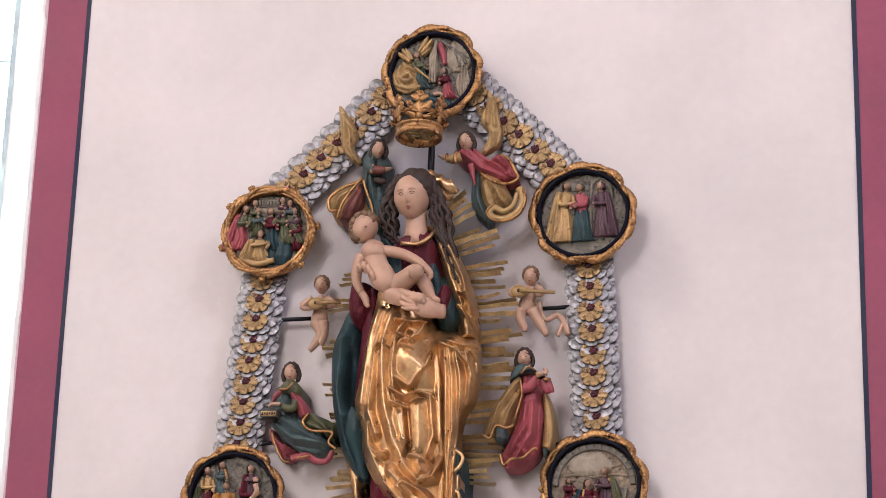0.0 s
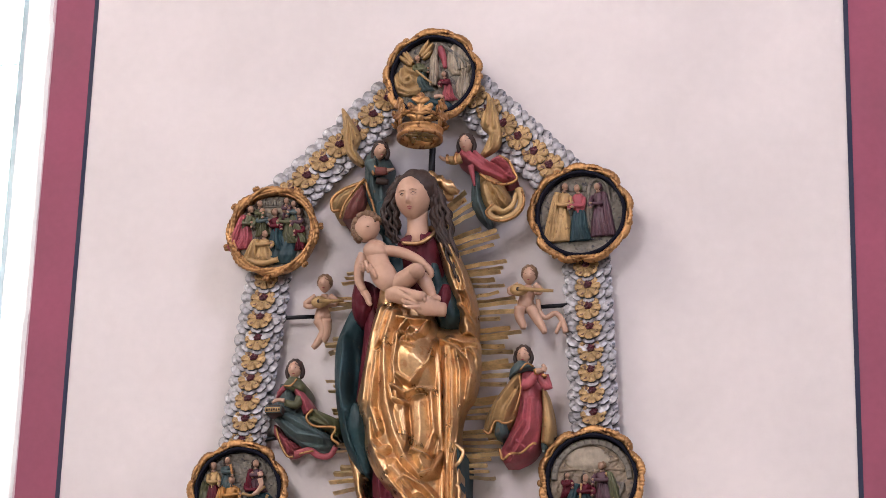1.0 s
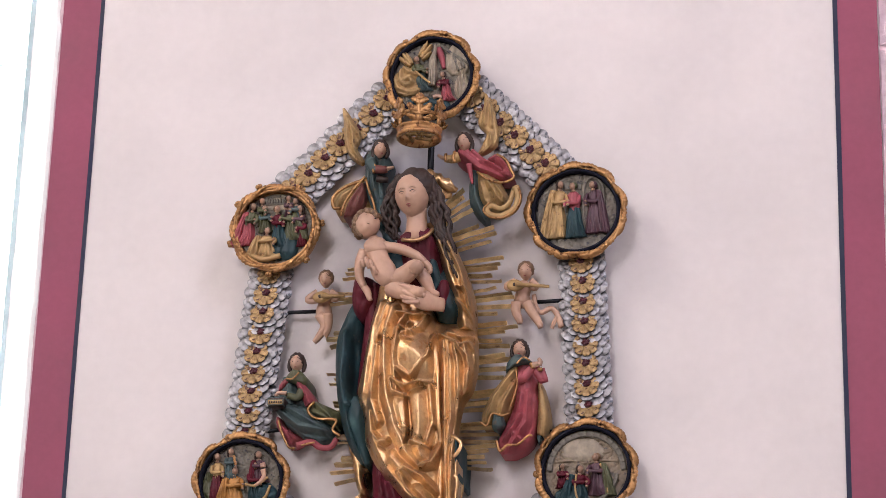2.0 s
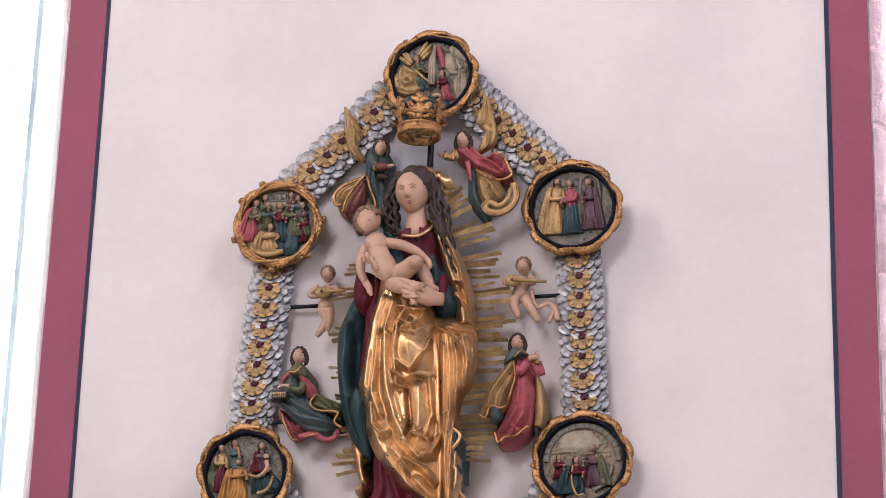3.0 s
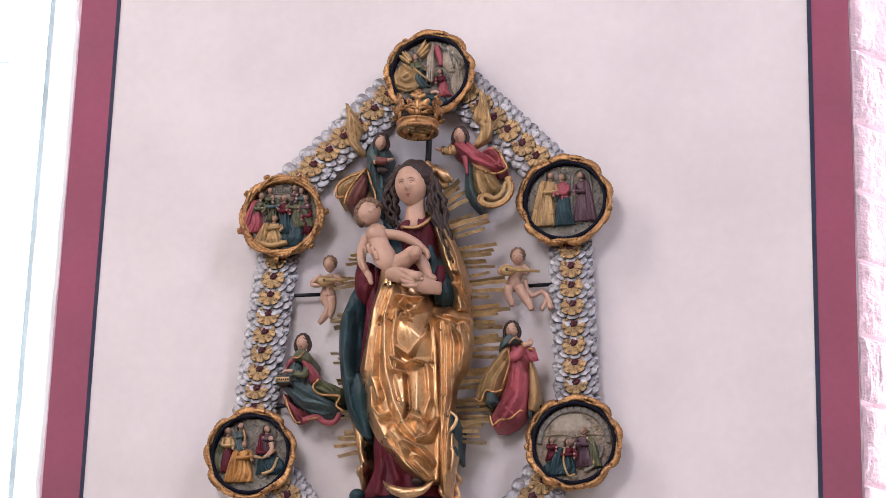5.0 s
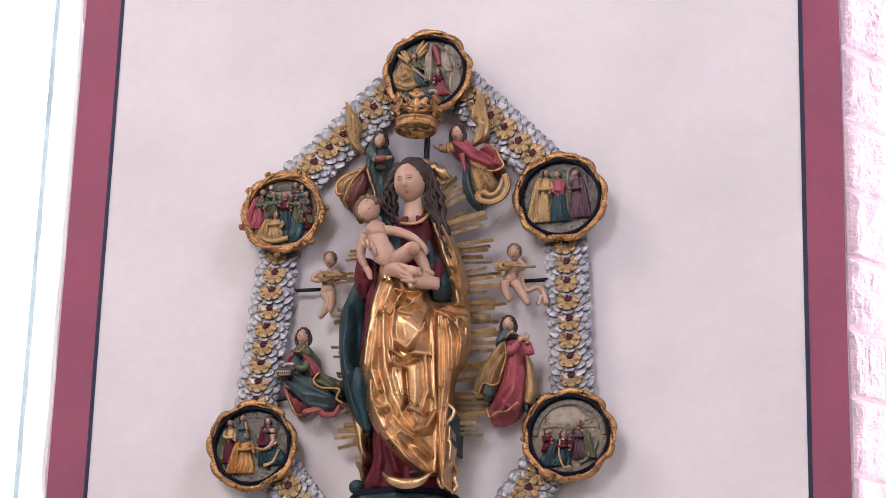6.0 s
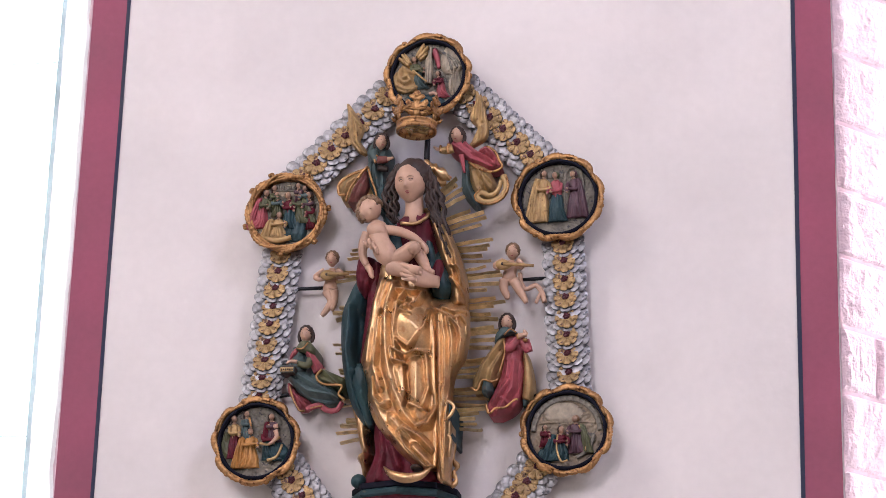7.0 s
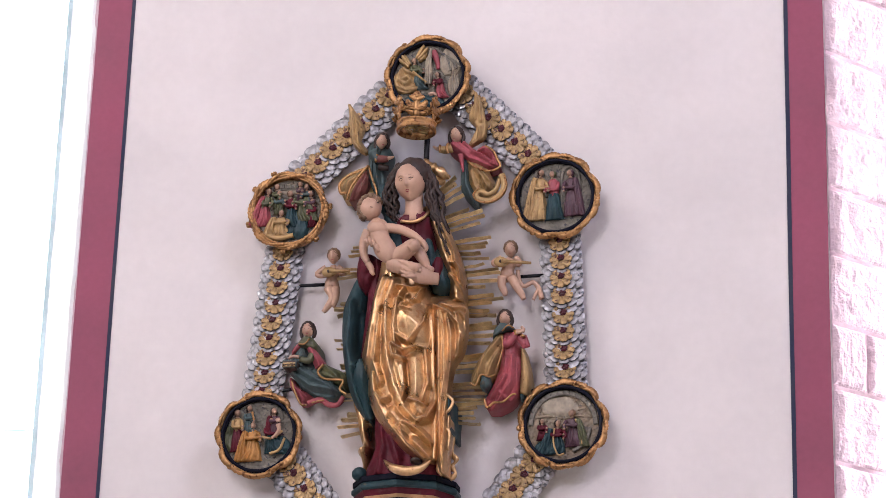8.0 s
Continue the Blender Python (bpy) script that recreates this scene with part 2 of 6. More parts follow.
slab("floor", (-8.4, -16.4, -0.3), (8.4, 1.2, 0.0), FLOORING, "worn grey brown stone church floor", "floor")
slab("ceiling", (-8.4, -16.4, TOP), (8.4, 1.2, TOP + 0.3), TIMBER, "dark timber ceiling over the nave", "ceiling")
for name, lo, hi in (
    ("wall_south_low", (-8.0, -16.4, 0.0), (8.0, -16.0, 6.7)), ("wall_south_high", (-8.0, -16.4, 12.5), (8.0, -16.0, TOP)),
    ("wall_south_west", (-8.0, -16.4, 6.7), (-4.6, -16.0, 12.5)), ("wall_south_east", (-0.4, -16.4, 6.7), (8.0, -16.0, 12.5)),
    ("wall_west_low", (-8.4, -16.4, 0.0), (-8.0, 1.2, 11.0)), ("wall_west_high", (-8.4, -16.4, 15.4), (-8.0, 1.2, TOP)),
    ("wall_west_near", (-8.4, -16.4, 11.0), (-8.0, -8.1, 15.4)), ("wall_west_far", (-8.4, -4.9, 11.0), (-8.0, 1.2, 15.4)),
    ("wall_east_low", (8.0, -16.4, 0.0), (8.4, 1.2, 11.0)), ("wall_east_high", (8.0, -16.4, 15.4), (8.4, 1.2, TOP)),
    ("wall_east_near", (8.0, -16.4, 11.0), (8.4, -9.6, 15.4)), ("wall_east_far", (8.0, -6.4, 11.0), (8.4, 1.2, 15.4)),
    ("wall_north_west", (-8.0, 0.2, 0.0), (LX - 1.5, 0.8, TOP)), ("wall_north_east", (RX + 1.5, 0.2, 0.0), (8.0, 0.8, TOP)),
    ("wall_below_window_west", (LX - 1.5, 0.2, 0.0), (LX + 0.03, 0.8, 2.6)), ("wall_below_window_east", (RX - 0.03, 0.2, 0.0), (RX + 1.5, 0.8, 2.6)),
    ("wall_over_window_west", (LX - 1.5, 0.2, 9.2), (LX + 0.03, 0.8, TOP)), ("wall_over_window_east", (RX - 0.03, 0.2, 9.2), (RX + 1.5, 0.8, TOP)),
):
    slab(name, lo, hi, NAVE, "plain plastered nave wall", "wall")


# painted border of the pier face
def painted_strip(name, x0, x1, material, proud, label):
    bm = bmesh.new()
    n, w = 60, []
    for i in range(n + 1):
        z = TOP * i / n
        a, b = [0.004 * noise.noise((x * 3, z * 0.9, 7)) for x in (x0, x1)]
        w.append((x0 + a, x1 + b, z))
    grid_faces(bm, [[(a, 0.0, z), (a, -proud, z), (b, -proud, z), (b, 0.0, z)] for a, b, z in w])
    tagged(new(name, finish(name, bm, material, False)), label, "painted border", kind="structure")


painted_strip("trim_red_west", PIER_L, -1.715, RED_BAND, 0.004, "broad dull red painted border strip on plaster")
painted_strip("trim_red_east", 1.640, PIER_R, RED_BAND, 0.004, "broad dull red painted border strip on plaster")
painted_strip("trim_line_west", -1.715, -1.698, BLUE_LINE, 0.006, "thin navy painted line beside the red border")
painted_strip("trim_line_east", 1.620, 1.640, BLUE_LINE, 0.006, "thin navy painted line beside the red border")


# rough stone blocks of the splayed jambs
def jamb_blocks(name, x, way, wide, seed):
    out = Vector((way * math.sin(JAMB), -math.cos(JAMB), 0.0))
    along = Vector((way * math.cos(JAMB), math.sin(JAMB), 0.0))
    rnd = random.Random(seed)
    t = thing(name, pose(x, 0, 0), "rough pink sandstone blocks of a splayed window jamb", "window jamb", kind="structure")
    bm = bmesh.new()
    grid_faces(bm, [[along * 0.004 + out * 0.006 + Vector((0, 0, z)), along * wide + out * 0.006 + Vector((0, 0, z))] for z in (2.6, 9.2)])
    part("mortar_bed", bm, MORTAR, t, smooth=False)
    z = 2.62
    while z < 9.1:
        h = rnd.uniform(0.29, 0.37)
        cuts = [0.0, wide] if rnd.random() < 0.88 else [0.0, wide * rnd.uniform(0.45, 0.7), wide]
        for a, b in zip(cuts, cuts[1:]):
            bm = bmesh.new()
            rows, nu, nv, off = [], 30, 24, rnd.uniform(0, 50)
            for j in range(nv + 1):
                row = []
                for i in range(nu + 1):
                    u, v = i / nu, j / nv
                    edge = min(u, 1 - u, v, 1 - v)
                    d = 0.022 * min(1.0, edge * 9) ** 0.5
                    p = Vector((u * (b - a) * 9, v * h * 9, off))
                    d += 0.010 * noise.noise(p) * (edge > 0) + 0.006 * noise.noise(p * 3.1) * (edge > 0) + 0.003 * noise.noise((p.x * 9, p.y * 1.6, off + 7)) * (edge > 0)
                    s, w = a + 0.006 + u * (b - a - 0.010), 0.007 + v * (h - 0.014)
                    s += 0.006 * noise.noise((off, v * 5, 3)) * (1 - u) if a == 0.0 else 0.0
                    row.append(along * s + out * (0.004 + max(d, 0.0)) + Vector((0, 0, w)))
                rows.append(row)
            grid_faces(bm, rows)
            part("stone_block", bm, SANDSTONE, t, smooth=False, at=pose(0, 0, z))
        z += h


# the west jamb is plastered over, with a broken edge where the stone shows
def plastered_jamb(name, x, way, wide, seed):
    out = Vector((way * math.sin(JAMB), -math.cos(JAMB), 0.0))
    along = Vector((way * math.cos(JAMB), math.sin(JAMB), 0.0))
    t = thing(name, pose(x, 0, 0), "white limewashed window jamb with pink stone showing at edge", "window jamb", kind="structure")
    for label, material, top in (("stone_edge", SANDSTONE, 0.0), ("limewash", WHITEWASH, 0.012)):
        bm, rows = bmesh.new(), []
        for j in range(331):
            z = 2.6 + 0.02 * j
            lost = 0.0 if not top else 0.004 + 0.09 * max(0.0, noise.noise((seed, z * 1.7, 0)) - 0.16) + 0.02 * max(0.0, noise.noise((seed, z * 9, 4)))
            row = [along * lost + Vector((0, 0, z))]
            for i in range(11):
                s = lost + (wide - lost) * i / 10
                d = 0.006 + top + 0.004 * noise.noise((s * 12, z * 6, seed)) + 0.003 * noise.noise((s * 40, z * 30, seed))
                row.append(along * s + out * d + Vector((0, 0, z)))
            rows.append(row)
        grid_faces(bm, rows)
        part(label, bm, material, t)


plastered_jamb("jamb_west", PIER_L, -1, L_W, 3)
jamb_blocks("jamb_east", PIER_R, 1, R_W, 8)


# windows: stone jamb blocks, frame, panes
def window(name, x0, x1, y):
    w = thing(name, pose((x0 + x1) / 2, y, 2.6), "tall church window with leaded clear glass, very bright", "window", kind="structure")
    half = (x1 - x0) / 2
    for a, b in ((-half, -half + 0.035), (half - 0.035, half), (-0.03, 0.03)):
        bm = bmesh.new()
        box(bm, (a, -0.02, 0), (b, 0.05, 6.6), 0.006)
        part("window_frame", bm, LEAD, w, smooth=False)
    for i in range(1, 4):
        bm = bmesh.new()
        box(bm, (-half, 0.005, i * 2.0 - 0.10), (half, 0.015, i * 2.0 - 0.092))
        part("glazing_bar", bm, LEAD, w, smooth=False)
    for s in (-1, 1):
        bm = bmesh.new()
        box(bm, (min(s * 0.03, s * (half - 0.035)), 0.012, 0), (max(s * 0.03, s * (half - 0.035)), 0.018, 6.6))
        p = part("pane", bm, GLASS, w, smooth=False)
        p.visible_shadow = False
    return w


window("window_1", LX - 1.5, LX, LY)
window("window_2", RX, RX + 1.5, RY)
bm = bmesh.new()
box(bm, (-9, 3.0, -2), (9, 3.1, 14))
tagged(new("backdrop", finish("backdrop", bm, GLOW, False)), "plain white overcast sky outside the windows", "sky", kind="structure")


# ---- the carved group ----
def corbel():
    x, z = -0.151, 4.068
    t = thing("corbel", pose(-0.176, 0.0, z + 0.018), "octagonal painted wooden console in blue, teal, red and gold", "console")
    def ring(r, h, deep):
        # corners of a half octagon that meets the wall
        return [(-r, 0.0, h), (-r, -deep * 0.35, h), (-r * 0.70, -deep * 0.80, h), (r * 0.02, -deep, h), (r * 0.72, -deep * 0.80, h), (r, -deep * 0.35, h), (r, 0.0, h)]
    for name, material, prof in (
        ("ledge", DARK_RIM, [(0.246, 0.030), (0.246, 0.006), (0.241, 0.002)]),
        ("teal_moulding", TEAL, [(0.241, 0.002), (0.251, -0.008), (0.251, -0.026), (0.243, -0.034)]),
        ("red_moulding", CRIMSON, [(0.238, -0.034), (0.235, -0.048), (0.229, -0.062)]),
        ("gold_fillet", GOLD, [(0.230, -0.062), (0.227, -0.068), (0.220, -0.075)]),
        ("base", DARK_RIM, [(0.214, -0.075), (0.19, -0.16), (0.12, -0.26), (0.05, -0.34)]),
    ):
        bm = bmesh.new()
        grid_faces(bm, [ring(r, h, r * 1.3) for r, h in prof], wrap=True, cap=True)
        part(name, bm, material, t, smooth=False)


corbel()


def wreath(bm, r, minor, winds, depth, seed, seg=360, sides=8):
    """Two scaly strands wound about a plain ring."""
    def strand(phase, off, thick, turns, scales):
        rows = []
        for i in range(seg):
            a = 2 * math.pi * i / seg
            w = turns * a + phase + 0.4 * math.sin(2 * a + seed)
            rr, dd = r + off * math.cos(w), depth + off * math.sin(w)
            leaf = (a * scales / (2 * math.pi)) % 1.0
            th = thick * (0.85 + 0.35 * math.sin(math.pi * leaf ** 0.6)) * (1 + 0.15 * math.sin(5 * a + seed))
            row = []
            for k in range(sides):
                b = 2 * math.pi * k / sides
                row.append((math.cos(a) * (rr + th * math.cos(b)), -dd - th * math.sin(b), math.sin(a) * (rr + th * math.cos(b))))
            rows.append(row)
        rows.append(rows[0])
        grid_faces(bm, rows, 0, wrap=True)
    strand(0, 0, minor * 0.55, 0, 1)
    strand(0, minor * 0.60, minor * 0.50, winds, winds * 14)
    strand(math.pi, minor * 0.60, minor * 0.50, winds, winds * 14)


def leafy_ring(bm, r, minor, leaves, depth, seed, seg=540, sides=12):
    """A moulded ring wrapped by long ribbed leaves that swell, cross over and end in a point."""
    rnd = random.Random(seed)
    cuts = [0.0]
    for k in range(leaves):
        cuts.append(cuts[-1] + rnd.uniform(0.75, 1.3))
    cuts = [c / cuts[-1] for c in cuts]
    for strand in (0, 1):
        rows = []
        for i in range(seg):
            a = 2 * math.pi * i / seg
            s = (i / seg + 0.5 * strand / leaves) % 1.0
            k = max(j for j in range(leaves) if cuts[j] <= s)
            f = (s - cuts[k]) / (cuts[k + 1] - cuts[k])
            swell = math.sin(math.pi * min(1.0, f * 1.04) ** 0.65)
            side = 1 if (k + strand) % 2 else -1
            if strand == 0:
                rr, dd = r + minor * 0.75 * (swell - 0.45), depth + minor * 0.20 * swell
                th = minor * (0.52 + 0.42 * swell) * (1 + 0.05 * math.sin(2 * math.pi * f * 9))
            else:
                rr, dd = r + minor * 0.50 * side * swell, depth + minor * (0.35 + 0.35 * swell)
                th = minor * (0.16 + 0.40 * swell) * (1 + 0.13 * math.sin(2 * math.pi * f * 8))
            row = []
            for k2 in range(sides):
                b = 2 * math.pi * k2 / sides
                q = th * (1 + 0.16 * math.cos(3 * b + 1.2 * math.sin(3 * a)))
                row.append((math.cos(a) * (rr + q * math.cos(b)), -dd - q * 0.8 * math.sin(b), math.sin(a) * (rr + q * math.cos(b))))
            rows.append(row)
        rows.append(rows[0])
        grid_faces(bm, rows, 0, wrap=True)


def medallion(x, z, y, r, lobes, seed, label, tilt=1):
    t = thing("medallion", pose(x, y, z, tilt), label, "relief medallion", "medallions of the garland")
    bm = bmesh.new()
    prof = [(0.83 * r, 0.03), (0.88 * r, 0.0), (0.88 * r, -0.02)]
    rows = [[(q * math.cos(a), -h, q * math.sin(a)) for q, h in prof] for a in np.linspace(0, 2 * math.pi, 65)]
    grid_faces(bm, rows)
    rows = []
    for i in range(25):
        row = []
        for j in range(96):
            a, k = 2 * math.pi * j / 96, 0.83 * r * (0.02 + 0.98 * i / 24)
            x1, z1 = math.cos(a) * k, math.sin(a) * k
            near = noise.voronoi((x1 * 26, seed, z1 * 26))[0]
            row.append((x1, -0.03 - 0.014 * min(near[1] - near[0], 0.35) * (i < 24) - 0.003 * noise.noise((x1 * 60, z1 * 60, seed)), z1))
        rows.append(row)
    grid_faces(bm, rows, wrap=True)
    part("backing", bm, VAULT if seed == 5.0 else RELIEF_GROUND, t, smooth=False)
    bm = bmesh.new()
    rows = []
    for i in range(97):
        a = 2 * math.pi * i / 96
        rows.append([(math.cos(a) * q, -h, math.sin(a) * q) for q, h in ((0.825 * r, 0.02), (0.83 * r, 0.060), (0.842 * r, 0.068), (0.885 * r, 0.064), (0.93 * r, 0.050), (0.92 * r, 0.0))])
    grid_faces(bm, rows)
    part("inner_rim", bm, FRAME_GOLD if seed == 2.0 else DARK_RIM, t, "gilded inner rim" if seed == 2.0 else "blue black inner rim")
    bm = bmesh.new()
    if seed == 2.0:
        wreath(bm, 0.92 * r, 0.095 * r, lobes, 0.058, seed)
    else:
        leafy_ring(bm, 0.955 * r, 0.080 * r, lobes, 0.052, seed)
    part("carved_frame", bm, FRAME_GOLD, t, "gilded frame of twisted stems" if seed == 2.0 else "gilded carved leaf frame")
    rnd = random.Random(seed)
    n = 7 if seed == 2.0 else 6
    for k in range(n):
        a = 2 * math.pi * (k + 0.15 + 0.4 * rnd.random()) / n + 0.6
        bm = bmesh.new()
        if seed == 2.0:
            # an open rose bud on a short stalk
            tube(bm, [(0, -0.045, -0.02), (0, -0.05, 0.004)], [0.007, 0.006], 7)
            for j in range(5):
                b = 2 * math.pi * j / 5
                ball(bm, (0.009 * math.cos(b), -0.052 - 0.006 * math.sin(b), 0.010), (0.008, 0.007, 0.011), 0, (0, 0, 0), 8, 6)
        else:
            curl = [(-0.035, -0.05, -0.026), (-0.02, -0.055, -0.012)] + [(0.013 * (1 - s) * math.cos(s * 7) - 0.010, -0.05 - 0.02 * s, 0.013 * (1 - s) * math.sin(s * 7) - 0.004) for s in np.linspace(0, 0.9, 12)]
            tube(bm, curl, [0.006, 0.010] + [0.009 - 0.0005 * i for i in range(12)], 8)
        part("rose_bud" if seed == 2.0 else "leaf_curl", bm, FRAME_GOLD, t, at=pose(math.cos(a) * r, 0, math.sin(a) * r, 0, -math.degrees(a) + 90, 0))
    return t


MED = [
    (-0.121, 6.157, 0.213, 9, 1.0, "round gilded medallion above the crown, winged figure and canopy"),
    (-0.793, 5.474, 0.207, 4, 2.0, "round gilded medallion with twisted frame, carved with a crowded gathering"),
    (0.521, 5.503, 0.217, 9, 3.0, "round gilded medallion carved with two meeting figures and a doorway"),
    (-0.883, 4.349, 0.21, 8, 4.0, "round gilded medallion carved with kneeling and seated figures"),
    (0.572, 4.376, 0.213, 10, 5.0, "round gilded medallion carved with two figures under a ribbed vault"),
]
MEDALS = [medallion(x, z + 0.003, -0.09, r * 0.965, lobes, seed, label) for x, z, r, lobes, seed, label in MED]


def petals(bm, r, inner, n, lift, rim, depth, off=0.0, seed=1, wave=0.0):
    """Separate rounded petals round a disc, each dished, with a soft notch and a rolled rim."""
    rnd = random.Random(seed)
    for k in range(n):
        a0 = 2 * math.pi * (k + off) / n
        half = math.pi / n
        rr = r * rnd.uniform(0.95, 1.05)
        dz = rnd.uniform(0.0, 0.002)
        front, shell = [], []
        for j in range(11):
            s = j / 10
            row, under = [], []
            for i in range(13):
                u = i / 6 - 1
                a = a0 + half * u
                edge = rr * (1 - 0.15 * abs(u) ** 3.0 - wave * (1 - u * u) ** 6)
                q = inner + (edge - inner) * s
                roll = max(0.0, (s - 0.72) / 0.28) ** 2
                y = -depth - dz - lift * s ** 1.6 + rim * abs(u) ** 2.5 * s + 0.006 * roll - 0.0012 * math.cos(3 * math.pi * u) * s
                row.append((math.cos(a) * q, y, math.sin(a) * q))
                under.append((math.cos(a) * q * 0.985, y + 0.009, math.sin(a) * q * 0.985))
            front.append(row)
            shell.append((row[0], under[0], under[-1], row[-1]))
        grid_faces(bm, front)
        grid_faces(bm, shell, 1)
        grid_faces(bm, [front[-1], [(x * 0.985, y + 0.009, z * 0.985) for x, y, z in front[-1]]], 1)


def rosette():
    t = thing("rosette", pose(0, 0, 0), "silvered carved rosette with gilt inner petals and crimson heart", "carved rosette", "rosettes of the garland")
    bm = bmesh.new()
    petals(bm, 0.100, 0.03, 9, 0.006, 0.006, 0.0, 0.5, 1)
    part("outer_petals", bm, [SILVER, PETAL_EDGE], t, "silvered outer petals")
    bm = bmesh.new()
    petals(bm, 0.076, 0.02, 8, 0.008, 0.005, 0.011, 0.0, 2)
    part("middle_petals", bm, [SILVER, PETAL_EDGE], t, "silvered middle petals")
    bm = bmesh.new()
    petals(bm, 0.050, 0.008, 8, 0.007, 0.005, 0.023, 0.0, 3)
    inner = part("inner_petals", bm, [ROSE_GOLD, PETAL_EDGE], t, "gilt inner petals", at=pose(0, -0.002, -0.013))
    bm = bmesh.new()
    rnd = random.Random(6)
    ball(bm, (0, -0.030, 0), (0.018, 0.009, 0.016), u=12, v=8)
    for k in range(9):
        b, q = 2.4 * k, 0.016 * math.sqrt((k + 0.6) / 9)
        ball(bm, (q * math.cos(b), -0.036 - rnd.uniform(0, 0.003), q * math.sin(b)), (0.0068, 0.006, 0.0062), u=8, v=5)
    part("heart", bm, BOSS, inner, "crimson heart", at=pose(0, 0.003, 0.005) @ Matrix.Scale(0.86, 4))
    return t


FIRST = rosette()
made_one = False
rnd = random.Random(5)
for (x0, z0), (x1, z1), n, tip in (
    ((-0.821, 5.287), (-0.892, 4.580), 9, -27),
    ((0.539, 5.3), (0.577, 4.571), 9, -27),
    ((-0.318, 6.084), (-0.727, 5.678), 7, -20),
    ((0.045, 6.084), (0.444, 5.680), 7, -20),
    ((-0.771, 4.243), (-0.552, 3.96), 5, -20),
    ((0.438, 4.226), (0.244, 3.952), 5, -20),
):
    for i in range(n):
        s = i / (n - 1)
        x, z = x0 + (x1 - x0) * s, z0 + (z1 - z0) * s
        lean = math.degrees(math.atan2(x1 - x0, z0 - z1))
        m = pose(x, -0.07, z) @ pose(0, 0, 0, 0, -lean, 0) @ pose(0, 0, 0, tip + 11 + rnd.uniform(-4, 4), 0, rnd.uniform(-4, 4)) @ pose(0, 0, 0, 0, rnd.uniform(-7, 7), 0) @ Matrix.Scale(1.05 if tip < -22 else 1.13, 4)
        if made_one:
            copy_thing(FIRST, m)
        else:
            FIRST.matrix_basis = m
            made_one = True


# ---- carved figures: each one mesh ----
class Folds:
    """Crests and hollows of carved cloth, each along a short line on the front."""

    def __init__(self, crumple=0.004, streak=0.0, fine=30.0, tall=0.5):
        self.tall = tall
        self.rolls = []
        self.lines, self.crumple, self.streak, self.fine = [], crumple, streak, fine

    def crest(self, height, width, *flat):
        pts = [np.array((flat[i], flat[i + 1])) for i in range(0, len(flat), 2)]
        self.lines.append((height, width, list(zip(pts, pts[1:]))))
        return self

    def roll(self, height, width, *flat):
        """A round fold; where rolls meet they leave a sharp groove."""
        pts = [np.array((flat[i], flat[i + 1])) for i in range(0, len(flat), 2)]
        self.rolls.append((height, width, list(zip(pts, pts[1:]))))
        return self

    def at(self, x, z):
        """Relief over arrays of x and z."""
        p = np.stack([x, z], -1)
        total = np.zeros(x.shape)
        for height, width, runs in self.rolls:
            near = np.full(x.shape, 9.0)
            for a, b in runs:
                ab = b - a
                t = np.clip(((p - a) @ ab) / max(ab @ ab, 1e-9), 0, 1)
                near = np.minimum(near, np.linalg.norm(p - a - t[..., None] * ab, axis=-1) / width)
            total = np.maximum(total, height * np.clip(1.04 - near ** 1.05, 0, 1))
        for height, width, runs in self.lines:
            near = np.full(x.shape, 9.0)
            for a, b in runs:
                ab = b - a
                t = np.clip(((p - a) @ ab) / max(ab @ ab, 1e-9), 0, 1)
                near = np.minimum(near, np.linalg.norm(p - a - t[..., None] * ab, axis=-1) / (0.85 * width))
            total += height * np.clip(1 - near, 0, 1) ** 1.1 * (1.9 if height > 0 else 1.25)
        if self.crumple or self.streak:
            for i in np.ndindex(x.shape):
                q = Vector((x[i] * self.fine, 3.3, z[i] * self.fine * self.tall))
                near = noise.voronoi(q)[0]
                total[i] += self.crumple * 3.0 * (min(near[1] - near[0], 0.7) - 0.3) + self.streak * (0.7 - 2.0 * abs(noise.noise((x[i] * self.fine, 9.1, z[i] * 3.0))))
        return total


PLAIN = Folds(0.0)


def relief(bm, rows, mat, folds=PLAIN, back=0.02, nu=36, nv=80, full=0.5, shift=0.0):
    """A carved sheet that bulges forward. Rows from top to bottom: x, z of the one edge, x, z of the other, depth of the edges, bulge."""
    table = np.array(rows, dtype=float)
    k = np.array(smooth_rows(table, nv + 1))[:, :, None]
    u = np.linspace(0, 1, nu + 1)[None]
    x, z = k[:, 0] + (k[:, 2] - k[:, 0]) * u, k[:, 1] + (k[:, 3] - k[:, 1]) * u
    c = np.clip(2 * u - 1 - shift * (1 - (2 * u - 1) ** 2), -1, 1)
    dome = np.clip(1 - c * c, 0, 1) ** full
    y = -(k[:, 4] + k[:, 5] * dome + folds.at(x, z) * np.minimum(1.0, 0.25 + dome))
    front = []
    for j in range(nv + 1):
        row = [(x[j, i], y[j, i], z[j, i]) for i in range(nu + 1)]
        front.append([(x[j, 0], -back, z[j, 0])] + row + [(x[j, -1], -back, z[j, -1])])
    vs = grid_faces(bm, front, mat)
    bm.faces.new(vs[0]).material_index = mat
    bm.faces.new(vs[-1][::-1]).material_index = mat


